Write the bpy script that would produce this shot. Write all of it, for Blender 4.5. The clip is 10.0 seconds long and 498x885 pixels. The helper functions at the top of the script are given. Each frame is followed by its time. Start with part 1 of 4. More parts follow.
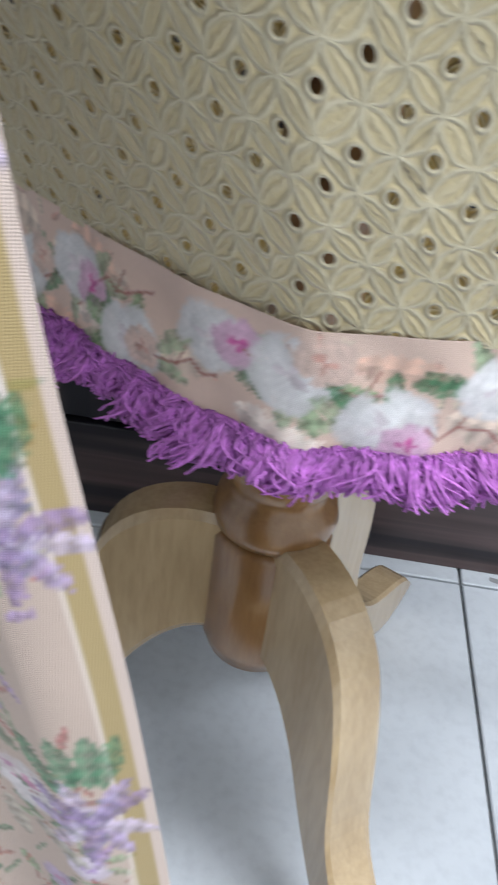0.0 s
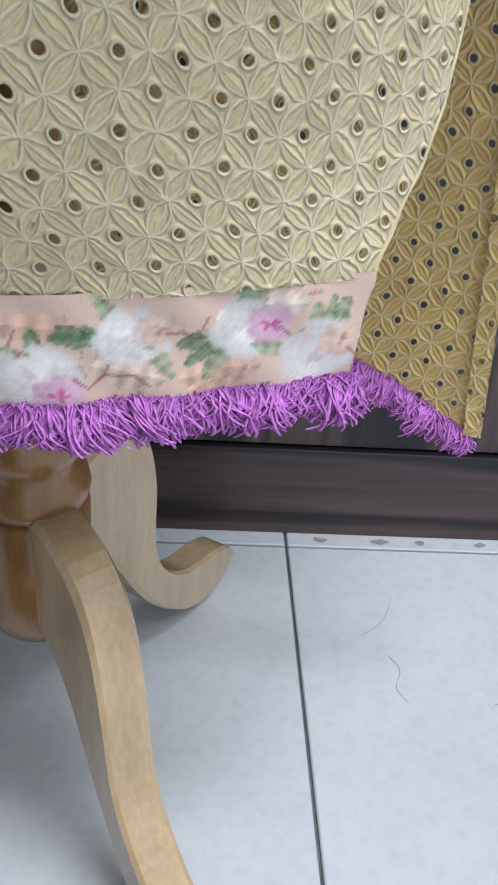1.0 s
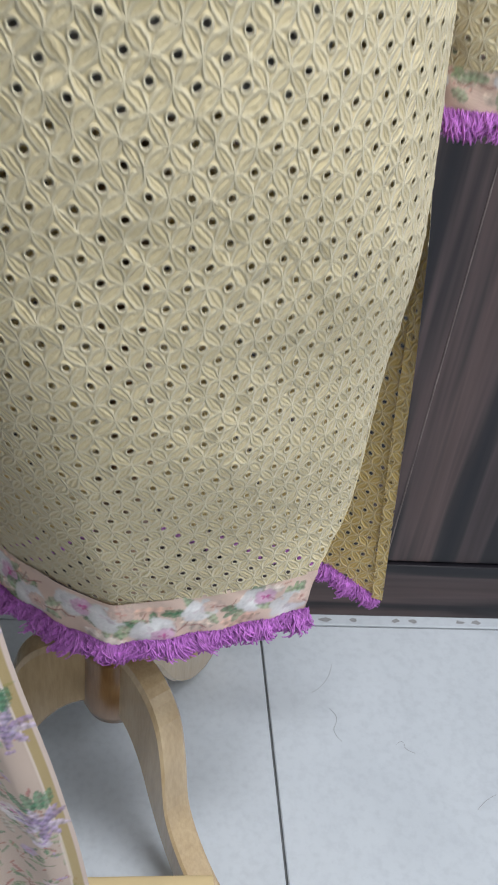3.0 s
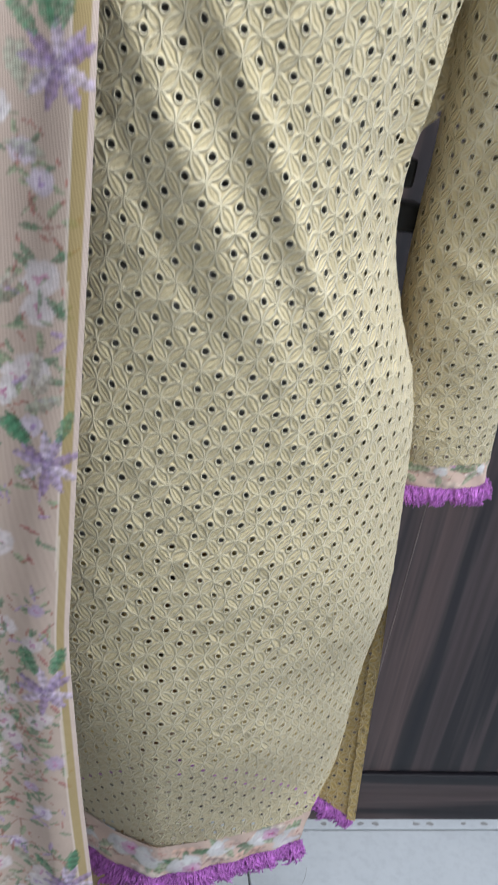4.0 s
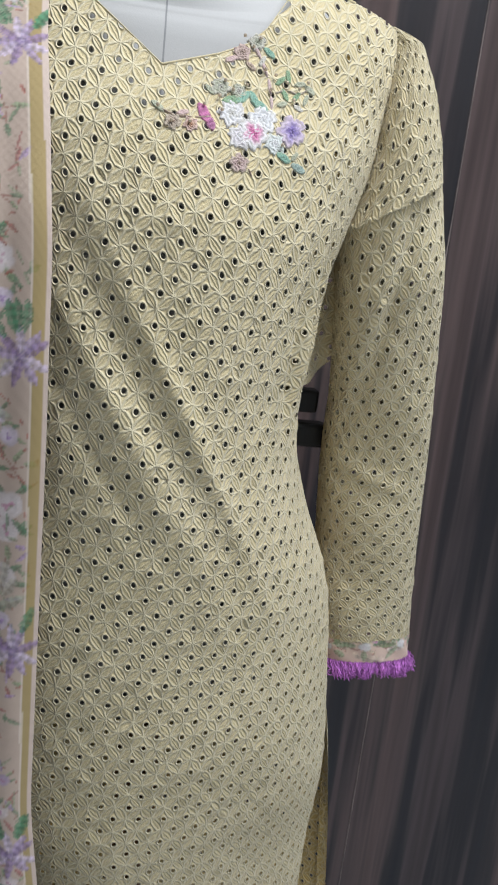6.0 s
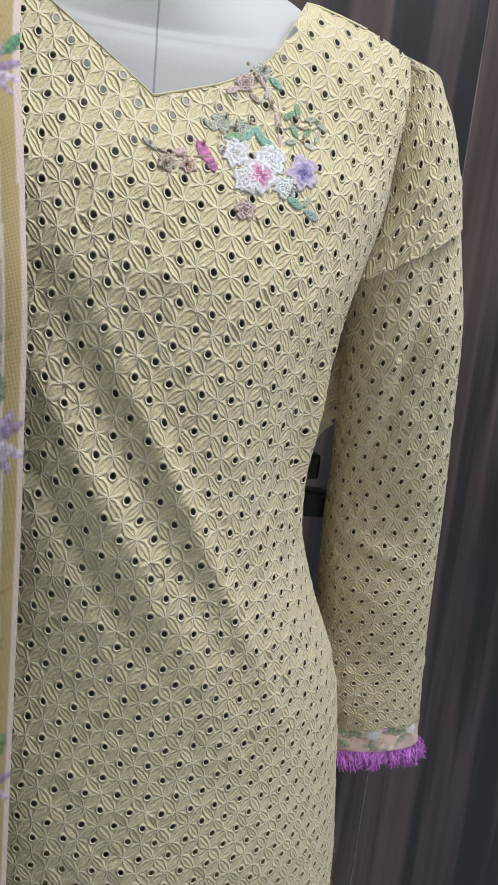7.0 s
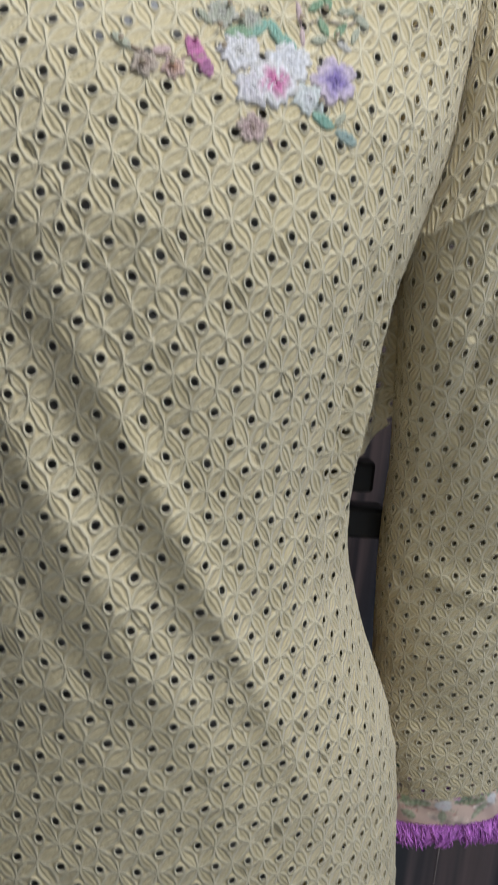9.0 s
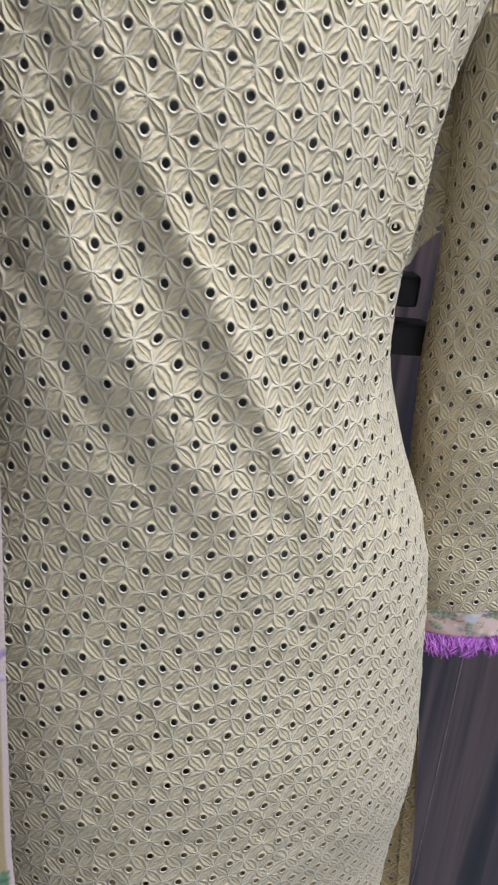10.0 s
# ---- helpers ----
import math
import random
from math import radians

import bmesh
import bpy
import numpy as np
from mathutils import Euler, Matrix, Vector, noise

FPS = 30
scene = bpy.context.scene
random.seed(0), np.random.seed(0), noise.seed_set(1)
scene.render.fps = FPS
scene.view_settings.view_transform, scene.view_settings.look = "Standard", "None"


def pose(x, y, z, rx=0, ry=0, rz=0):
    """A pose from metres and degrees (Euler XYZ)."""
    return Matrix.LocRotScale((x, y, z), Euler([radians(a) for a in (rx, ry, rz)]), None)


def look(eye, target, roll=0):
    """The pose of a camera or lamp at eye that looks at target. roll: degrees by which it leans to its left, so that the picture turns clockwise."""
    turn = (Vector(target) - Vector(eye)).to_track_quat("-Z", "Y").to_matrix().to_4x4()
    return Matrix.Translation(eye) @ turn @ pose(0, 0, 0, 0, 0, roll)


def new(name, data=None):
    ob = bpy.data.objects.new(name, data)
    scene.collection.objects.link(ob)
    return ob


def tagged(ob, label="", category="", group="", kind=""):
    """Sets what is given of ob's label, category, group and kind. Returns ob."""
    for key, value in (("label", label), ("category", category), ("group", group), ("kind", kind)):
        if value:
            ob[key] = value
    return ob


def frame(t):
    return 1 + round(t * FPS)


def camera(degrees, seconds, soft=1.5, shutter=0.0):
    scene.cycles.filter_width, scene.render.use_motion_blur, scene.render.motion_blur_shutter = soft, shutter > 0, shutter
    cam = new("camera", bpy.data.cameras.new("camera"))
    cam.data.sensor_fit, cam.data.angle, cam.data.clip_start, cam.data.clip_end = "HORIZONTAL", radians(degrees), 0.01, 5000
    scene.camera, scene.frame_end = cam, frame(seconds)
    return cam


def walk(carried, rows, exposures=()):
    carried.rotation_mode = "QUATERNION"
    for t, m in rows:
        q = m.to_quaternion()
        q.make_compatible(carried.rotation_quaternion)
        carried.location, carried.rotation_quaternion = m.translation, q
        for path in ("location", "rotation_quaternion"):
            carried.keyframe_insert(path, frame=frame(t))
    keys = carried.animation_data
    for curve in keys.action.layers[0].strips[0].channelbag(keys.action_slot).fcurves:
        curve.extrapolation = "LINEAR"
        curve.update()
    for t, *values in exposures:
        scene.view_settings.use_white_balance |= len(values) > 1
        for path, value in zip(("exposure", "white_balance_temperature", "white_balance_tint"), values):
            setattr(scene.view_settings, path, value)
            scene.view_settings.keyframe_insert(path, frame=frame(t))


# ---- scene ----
cam = camera(31.7, 10.0, soft=1.8, shutter=0.25)
PATH = [
    (0, (0.049, -0.318, 0.58), (0.011, 1.311, -0.579), 8.1),
    (0.5, (0.121, -0.336, 0.58), (0.165, 1.309, -0.557), 5.6),
    (1, (0.147, -0.353, 0.59), (0.298, 1.288, -0.543), 5.5),
    (1.2, (0.139, -0.362, 0.602), (0.323, 1.266, -0.544), 6.9),
    (1.5, (0.129, -0.388, 0.616), (0.36, 1.252, -0.506), 7.3),
    (2, (0.097, -0.433, 0.673), (0.357, 1.201, -0.45), 7.0),
    (2.2, (0.089, -0.455, 0.725), (0.348, 1.168, -0.414), 7.3),
    (3.3, (0.044, -0.586, 1.05), (0.303, 1.011, -0.126), 8.3),
    (3.4, (0.019, -0.608, 1.085), (0.294, 1.006, -0.062), 8.4),
    (3.7, (-0.003, -0.63, 1.144), (0.283, 1.074, 0.136), 8.9),
    (4, (-0.039, -0.654, 1.193), (0.32, 1.106, 0.313), 9.7),
    (4.5, (-0.022, -0.763, 1.238), (0.324, 1.094, 0.58), 9.3),
    (5, (-0.007, -0.847, 1.254), (0.362, 1.039, 0.699), 7.4),
    (5.5, (-0.007, -0.857, 1.252), (0.362, 1.037, 0.725), 5.7),
    (6, (-0.014, -0.795, 1.262), (0.333, 1.114, 0.778), 7.0),
    (6.2, (-0.018, -0.767, 1.268), (0.32, 1.149, 0.804), 7.0),
    (7.3, (-0.052, -0.669, 1.273), (0.438, 1.23, 0.885), 5.9),
    (7.5, (-0.066, -0.655, 1.274), (0.449, 1.241, 0.897), 5.3),
    (8, (-0.042, -0.613, 1.302), (0.392, 1.301, 0.918), 3.9),
    (8.5, (-0.008, -0.575, 1.317), (0.297, 1.37, 0.966), 3.4),
    (9, (0.03, -0.554, 1.245), (0.287, 1.386, 0.833), 5.4),
    (9.5, (0.043, -0.55, 1.194), (0.288, 1.332, 0.564), 6.7),
    (10, (0.027, -0.557, 1.213), (0.233, 1.292, 0.479), 6.2),
]
walk(cam, [(t, look(eye, target, roll)) for t, eye, target, roll in PATH],
     [(0, 0.90, 6300, 11), (0.5, 0.70, 6150, 9), (1.0, 0.64, 6350, 12), (1.5, 0.58, 6400, 11), (2.0, 0.58, 6550, 12), (3.5, 0.30, 6400, 11), (4.0, 0.27, 6300, 11), (4.5, -0.02, 6300, 10), (5.5, -0.14, 6300, 9), (6.0, -0.15, 6400, 10), (7.5, -0.30, 6400, 10), (8.5, -0.40, 6300, 10), (9.0, -0.47, 6300, 12), (9.5, -0.20, 6150, 14), (10, 0.06, 5950, 19)])

# ---- world, lamps ----
world = bpy.data.worlds.new("world")
scene.world = world
world.use_nodes = True
world.node_tree.nodes["Background"].inputs["Color"].default_value = (0.9, 0.95, 1.0, 1)
world.node_tree.nodes["Background"].inputs["Strength"].default_value = 0.15


def area_lamp(name, eye, target, w, h, power, color):
    data = bpy.data.lights.new(name, "AREA")
    data.shape, data.size, data.size_y, data.energy, data.color = "RECTANGLE", w, h, power, color
    ob = new(name, data)
    ob.matrix_world = look(eye, target)
    return ob


area_lamp("ceiling_lamp", (0.58, -0.50, 2.66), (0.58, -0.499, 0), 1.2, 0.4, 36, (0.93, 0.97, 1.0))
area_lamp("ceiling_lamp", (0.95, -1.30, 2.66), (0.95, -1.299, 0), 1.2, 0.4, 16, (0.93, 0.97, 1.0))


# ---- materials ----
def material(name):
    m = bpy.data.materials.new(name)
    m.use_nodes = True
    nt = m.node_tree
    return m, nt, nt.nodes["Principled BSDF"]


def node(nt, kind, **values):
    n = nt.nodes.new(kind)
    for k, v in values.items():
        n.inputs[k.replace("_", " ")].default_value = v
    return n


def coords(nt, scale=(1, 1, 1), output="Object"):
    tc, mp = nt.nodes.new("ShaderNodeTexCoord"), nt.nodes.new("ShaderNodeMapping")
    mp.inputs["Scale"].default_value = scale
    nt.links.new(tc.outputs[output], mp.inputs["Vector"])
    return mp.outputs["Vector"]


def ramp(nt, source, stops):
    r = nt.nodes.new("ShaderNodeValToRGB")
    while len(r.color_ramp.elements) < len(stops):
        r.color_ramp.elements.new(0.5)
    for e, (p, c) in zip(r.color_ramp.elements, stops):
        e.position, e.color = p, (*c, 1)
    nt.links.new(source, r.inputs["Fac"])
    return r.outputs["Color"]


def bump(nt, bsdf, source, distance, strength=1.0):
    b = nt.nodes.new("ShaderNodeBump")
    b.inputs["Strength"].default_value, b.inputs["Distance"].default_value = strength, distance
    nt.links.new(source, b.inputs["Height"])
    nt.links.new(b.outputs["Normal"], bsdf.inputs["Normal"])
    return b


def noise_node(nt, vector, scale, detail=4, rough=0.55):
    n = nt.nodes.new("ShaderNodeTexNoise")
    n.inputs["Scale"].default_value, n.inputs["Detail"].default_value, n.inputs["Roughness"].default_value = scale, detail, rough
    nt.links.new(vector, n.inputs["Vector"])
    return n.outputs["Fac"]


def mix(nt, a, b, fac, kind="MIX"):
    m = nt.nodes.new("ShaderNodeMix")
    m.data_type, m.blend_type = "RGBA", kind
    for socket, value in ((m.inputs[0], fac), (m.inputs[6], a), (m.inputs[7], b)):
        if isinstance(value, (int, float)):
            socket.default_value = value
        elif isinstance(value, tuple):
            socket.default_value = (*value, 1)
        else:
            nt.links.new(value, socket)
    return m.outputs[2]


def calc(nt, op, a, b=None):
    n = nt.nodes.new("ShaderNodeMath")
    n.operation = op
    for k, v in enumerate((a, b)):
        if v is None:
            continue
        if isinstance(v, (int, float)):
            n.inputs[k].default_value = v
        else:
            nt.links.new(v, n.inputs[k])
    return n.outputs[0]


def cloth_material(name, light, dark, sheen=0.25, weave=1400):
    m, nt, b = material(name)
    v = coords(nt)
    big, fine = noise_node(nt, v, 14, 3), noise_node(nt, v, weave, 2)
    c = ramp(nt, big, [(0.3, dark), (0.7, light)])
    nt.links.new(c, b.inputs["Base Color"])
    b.inputs["Roughness"].default_value = 0.9
    b.inputs["Sheen Weight"].default_value = sheen
    b.inputs["Sheen Roughness"].default_value = 0.4
    b.inputs["Specular IOR Level"].default_value = 0.1
    bump(nt, b, fine, 0.0004, 0.5)
    return m


def print_material(name):
    m, nt, b = material(name)
    v = coords(nt)
    att = nt.nodes.new("ShaderNodeAttribute")
    att.attribute_name = "print"
    w1 = nt.nodes.new("ShaderNodeTexWave")
    w1.bands_direction = "Z"
    w1.inputs["Scale"].default_value, w1.inputs["Distortion"].default_value, w1.inputs["Detail"].default_value = 420, 2.0, 2
    nt.links.new(v, w1.inputs["Vector"])
    w2 = nt.nodes.new("ShaderNodeTexWave")
    w2.bands_direction = "X"
    w2.inputs["Scale"].default_value, w2.inputs["Distortion"].default_value, w2.inputs["Detail"].default_value = 420, 2.0, 2
    nt.links.new(v, w2.inputs["Vector"])
    s = nt.nodes.new("ShaderNodeMath")
    s.operation = "ADD"
    nt.links.new(w1.outputs["Fac"], s.inputs[0])
    nt.links.new(w2.outputs["Fac"], s.inputs[1])
    tint = ramp(nt, s.outputs[0], [(0.2, (0.86, 0.86, 0.86)), (1.0, (1.0, 1.0, 1.0))])
    nt.links.new(mix(nt, att.outputs["Color"], tint, 0.28, "MULTIPLY"), b.inputs["Base Color"])
    b.inputs["Roughness"].default_value = 0.8
    b.inputs["Specular IOR Level"].default_value = 0.2
    b.inputs["Sheen Weight"].default_value = 0.15
    bump(nt, b, s.outputs[0], 0.0003, 0.3)
    return m


def wood_material(name, light, dark, rough, grain=(9, 9, 1.2), coat=0.6):
    m, nt, b = material(name)
    v = coords(nt, grain)
    n1, n2 = noise_node(nt, v, 5, 6, 0.65), noise_node(nt, v, 40, 4)
    c = ramp(nt, n1, [(0.32, dark), (0.62, light)])
    c = mix(nt, c, ramp(nt, n2, [(0.35, (0.78, 0.75, 0.73)), (0.6, (1, 1, 1))]), 0.3, "MULTIPLY")
    nt.links.new(c, b.inputs["Base Color"])
    b.inputs["Roughness"].default_value = rough
    b.inputs["Coat Weight"].default_value = coat
    b.inputs["Coat Roughness"].default_value = 0.12
    bump(nt, b, n2, 0.0003, 0.4)
    return m


def laminate_material(name, grain=(1, 1, 0.04)):
    m, nt, b = material(name)
    v = coords(nt, grain)
    broad, mid, fine = noise_node(nt, v, 7, 2), noise_node(nt, v, 27, 3, 0.5), noise_node(nt, v, 110, 3)
    c = ramp(nt, mid, [(0.34, (0.013, 0.014, 0.020)), (0.47, (0.028, 0.023, 0.027)), (0.56, (0.105, 0.075, 0.073)), (0.68, (0.066, 0.045, 0.045))])
    c = mix(nt, c, ramp(nt, broad, [(0.36, (0.5, 0.52, 0.6)), (0.6, (1.15, 1.06, 1.02))]), 0.8, "MULTIPLY")
    c = mix(nt, c, ramp(nt, fine, [(0.3, (0.62, 0.62, 0.64)), (0.7, (1.1, 1.08, 1.06))]), 0.6, "MULTIPLY")
    nt.links.new(c, b.inputs["Base Color"])
    b.inputs["Roughness"].default_value = 0.36
    b.inputs["Specular IOR Level"].default_value = 0.45
    bump(nt, b, fine, 0.0003, 0.35)
    return m


def plain_material(name, color, rough, spread=0.1, scale=60, metallic=0.0, depth=0.0004):
    m, nt, b = material(name)
    n = noise_node(nt, coords(nt), scale, 5)
    lo = tuple(c * (1 - spread) for c in color)
    hi = tuple(min(1, c * (1 + spread)) for c in color)
    nt.links.new(ramp(nt, n, [(0.3, lo), (0.7, hi)]), b.inputs["Base Color"])
    b.inputs["Roughness"].default_value, b.inputs["Metallic"].default_value = rough, metallic
    bump(nt, b, n, depth, 0.4)
    return m


def embroidered(name, light, dark, distance=0.0018):
    """Eyelet cotton: stitched leaves along the sides of each diamond and a stitched ring round its hole."""
    m = cloth_material(name, light, dark)
    nt = m.node_tree
    b = nt.nodes["Principled BSDF"]
    uv, sep = nt.nodes.new("ShaderNodeUVMap"), nt.nodes.new("ShaderNodeSeparateXYZ")
    uv.uv_map = "cell"
    nt.links.new(uv.outputs["UV"], sep.inputs[0])
    wob = calc(nt, "MULTIPLY", calc(nt, "SUBTRACT", noise_node(nt, coords(nt), 170, 2), 0.5), 0.30)
    ax, bx = calc(nt, "ADD", sep.outputs[0], wob), calc(nt, "SUBTRACT", sep.outputs[1], wob)

    def hump(x, at, width):
        t = calc(nt, "DIVIDE", calc(nt, "SUBTRACT", x, at), width)
        return calc(nt, "DIVIDE", 1.0, calc(nt, "ADD", 1.0, calc(nt, "POWER", calc(nt, "MULTIPLY", t, t), 1.5)))

    def leaf(p, q):
        d = calc(nt, "MAXIMUM", calc(nt, "SUBTRACT", 1.0, calc(nt, "ABSOLUTE", p)), 0.0)
        w = calc(nt, "ADD", calc(nt, "MULTIPLY", calc(nt, "MAXIMUM", calc(nt, "SUBTRACT", 1.0, calc(nt, "MULTIPLY", q, q)), 0.0), 0.38), 0.035)
        cord = hump(calc(nt, "SUBTRACT", d, w), -0.03, 0.105)
        vein = calc(nt, "MULTIPLY", hump(d, 0.0, 0.07), 0.45)
        return calc(nt, "MAXIMUM", cord, vein)

    h = calc(nt, "MAXIMUM", leaf(ax, bx), leaf(bx, ax))
    r = calc(nt, "SQRT", calc(nt, "ADD", calc(nt, "MULTIPLY", sep.outputs[0], sep.outputs[0]), calc(nt, "MULTIPLY", sep.outputs[1], sep.outputs[1])))
    ring = calc(nt, "MULTIPLY", hump(r, 0.315, 0.085), 1.2)
    h = calc(nt, "MAXIMUM", h, ring)
    ground = b.inputs["Base Color"].links[0].from_socket
    thread = mix(nt, mix(nt, ground, (0.97, 0.935, 0.84), 1.0, "MULTIPLY"), mix(nt, ground, (0.80, 0.76, 0.62), 0.32), calc(nt, "MINIMUM", h, 1.0))
    nt.links.new(thread, b.inputs["Base Color"])
    h = calc(nt, "ADD", h, calc(nt, "MULTIPLY", noise_node(nt, coords(nt), 300, 4, 0.7), 0.7))
    bump(nt, b, h, distance, 0.85)
    return m


EYELET = embroidered("eyelet_cotton", (0.68, 0.587, 0.39), (0.622, 0.532, 0.338))
EYELET_PLAIN = cloth_material("cotton_facing", (0.68, 0.587, 0.39), (0.622, 0.532, 0.338))
LINING = embroidered("mustard_inner_face", (0.63, 0.455, 0.165), (0.57, 0.39, 0.12), 0.0012)
PRINT = print_material("floral_print_cloth")
FRINGE = plain_material("purple_thread", (0.52, 0.18, 0.58), 0.75, 0.4, 260)
FORM = plain_material("dress_form_cloth", (0.46, 0.455, 0.455), 0.75, 0.03, 900, 0, 0.0002)


def stitch_line(mat, x, width, color):
    """A sewn seam down the middle of the form."""
    nt = mat.node_tree
    b = nt.nodes["Principled BSDF"]
    tc, sep = nt.nodes.new("ShaderNodeTexCoord"), nt.nodes.new("ShaderNodeSeparateXYZ")
    nt.links.new(tc.outputs["Object"], sep.inputs[0])
    d = calc(nt, "ABSOLUTE", calc(nt, "SUBTRACT", sep.outputs[0], x))
    fac = calc(nt, "LESS_THAN", d, width)
    old = b.inputs["Base Color"].links[0].from_socket
    nt.links.new(mix(nt, old, color, fac), b.inputs["Base Color"])


stitch_line(FORM, 0.0145, 0.0007, (0.25, 0.25, 0.26))
NECK = plain_material("grey_neck_cloth", (0.31, 0.29, 0.265), 0.8, 0.05, 700, 0, 0.0002)


def ribbed(mat, scale, depth):
    """Fine level ribs of a knitted cover."""
    nt = mat.node_tree
    w = nt.nodes.new("ShaderNodeTexWave")
    w.bands_direction = "Z"
    w.inputs["Scale"].default_value, w.inputs["Distortion"].default_value = scale, 0.6
    nt.links.new(coords(nt), w.inputs["Vector"])
    bump(nt, nt.nodes["Principled BSDF"], w.outputs["Fac"], depth, 0.6)


ribbed(NECK, 190, 0.00025)
STAND_PALE = wood_material("pale_varnished_wood", (0.52, 0.39, 0.235), (0.43, 0.31, 0.175), 0.26)
STAND_BROWN = wood_material("honey_varnished_wood", (0.36, 0.195, 0.078), (0.22, 0.108, 0.038), 0.3)
COVER = plain_material("cream_cover", (0.70, 0.55, 0.31), 0.5, 0.06, 25)
LAMINATE = laminate_material("dark_wood_laminate")
LAMINATE_FLAT = laminate_material("dark_wood_laminate_crosswise", (0.04, 1, 1))
BLACK = plain_material("black_plastic", (0.008, 0.008, 0.009), 0.6)
GAP = plain_material("dark_gap", (0.01, 0.009, 0.009), 0.8)
PLASTER = plain_material("white_plaster", (0.78, 0.78, 0.76), 0.85, 0.03, 5)
GROUT = plain_material("dark_grout", (0.12, 0.125, 0.13), 0.9, 0.3, 80)


def tile_material():
    m, nt, b = material("pale_grey_tile")
    v = coords(nt, (1, 1, 1), "Generated")
    info = nt.nodes.new("ShaderNodeObjectInfo")
    add = nt.nodes.new("ShaderNodeVectorMath")
    add.operation = "ADD"
    nt.links.new(v, add.inputs[0])
    nt.links.new(info.outputs["Random"], add.inputs[1])
    n1, n2 = noise_node(nt, add.outputs[0], 3.5, 6, 0.6), noise_node(nt, add.outputs[0], 60, 5)
    c = ramp(nt, n1, [(0.3, (0.525, 0.56, 0.605)), (0.7, (0.595, 0.63, 0.675))])
    c = mix(nt, c, ramp(nt, n2, [(0.3, (0.86, 0.86, 0.87)), (0.55, (1, 1, 1))]), 0.6, "MULTIPLY")
    nt.links.new(c, b.inputs["Base Color"])
    b.inputs["Roughness"].default_value = 0.3
    bump(nt, b, n2, 0.0002, 0.3)
    return m


TILE = tile_material()


# ---- mesh helpers ----
def part(name, bm, mat, parent=None, label="", smooth=False):
    me = bpy.data.meshes.new(name)
    bm.to_mesh(me)
    bm.free()
    me.materials.append(mat)
    if smooth:
        for p in me.polygons:
            p.use_smooth = True
    ob = new(name, me)
    ob.parent = parent
    if label:
        ob["label"] = label
    return ob


def sheet(name, verts, faces, mat, parent=None, label="", smooth=True, colors=None, uvs=None):
    me = bpy.data.meshes.new(name)
    me.from_pydata(np.asarray(verts).tolist(), [], [list(f) for f in faces])
    me.materials.append(mat)
    if smooth:
        me.polygons.foreach_set("use_smooth", [True] * len(me.polygons))
    if colors is not None:
        att = me.color_attributes.new("print", "FLOAT_COLOR", "POINT")
        att.data.foreach_set("color", np.c_[colors, np.ones(len(colors))].astype(np.float32).ravel())
    if uvs is not None:
        me.uv_layers.new(name="cell").data.foreach_set("uv", np.asarray(uvs, np.float32).ravel())
    me.update()
    ob = new(name, me)
    ob.parent = parent
    if label:
        ob["label"] = label
    return ob


def box(x0, x1, y0, y1, z0, z1, bevel=0.0, seg=2):
    bm = bmesh.new()
    bmesh.ops.create_cube(bm, size=1)
    bmesh.ops.scale(bm, vec=(x1 - x0, y1 - y0, z1 - z0), verts=bm.verts)
    bmesh.ops.translate(bm, vec=((x0 + x1) / 2, (y0 + y1) / 2, (z0 + z1) / 2), verts=bm.verts)
    if bevel:
        bmesh.ops.bevel(bm, geom=bm.edges[:], offset=bevel, segments=seg, affect="EDGES", profile=0.5)
    return bm


def turned(profile, cx, cy, steps=40):
    bm = bmesh.new()
    rings = [[bm.verts.new((cx + r * math.cos(2 * math.pi * k / steps), cy + r * math.sin(2 * math.pi * k / steps), z)) for k in range(steps)] for r, z in profile]
    for a, b in zip(rings, rings[1:]):
        for k in range(steps):
            bm.faces.new((a[k], a[(k + 1) % steps], b[(k + 1) % steps], b[k]))
    bm.faces.new(list(reversed(rings[0])))
    bm.faces.new(rings[-1])
    return bm


def empty(name, label, category, at=(0, 0, 0), group="", kind=""):
    ob = new(name)
    ob.location = at
    return tagged(ob, label, category, group, kind)


def grid_faces(rows, cols):
    return [(r * cols + c, r * cols + c + 1, (r + 1) * cols + c + 1, (r + 1) * cols + c) for r in range(rows - 1) for c in range(cols - 1)]


# ---- room ----
WALL_Y = 0.345
floor = tagged(part("floor", box(-2.2, 2.2, -2.6, WALL_Y + 0.5, -0.06, -0.004), GROUT), "dark grout bed under pale grey floor tiles", "floor", kind="structure")
# Walls and ceiling out of view, added to close the room and bounce light.
for nm, b in (("unseen_wall_left", (-2.3, -2.2, -2.6, WALL_Y + 0.5, 0, 2.7)), ("unseen_wall_right", (2.2, 2.3, -2.6, WALL_Y + 0.5, 0, 2.7)),
              ("unseen_wall_front", (-2.3, 2.3, -2.7, -2.6, 0, 2.7)), ("unseen_wall_back", (-2.3, 2.3, WALL_Y + 0.5, WALL_Y + 0.6, 0, 2.7))):
    tagged(part(nm, box(*b), PLASTER), "unseen white plaster wall added to close the room and bounce light", "wall", kind="structure")
tagged(part("ceiling", box(-2.3, 2.3, -2.7, WALL_Y + 0.6, 2.7, 2.8), PLASTER), "unseen white ceiling added to close the room and bounce light", "ceiling", kind="structure")

wardrobe = empty("wardrobe", "tall wardrobe in dark streaked wood laminate along the wall", "wardrobe", (0.427, WALL_Y, 0))


def under(ob, thing):
    ob.parent = thing
    ob.matrix_parent_inverse = Matrix.Translation(thing.location).inverted()
    return ob


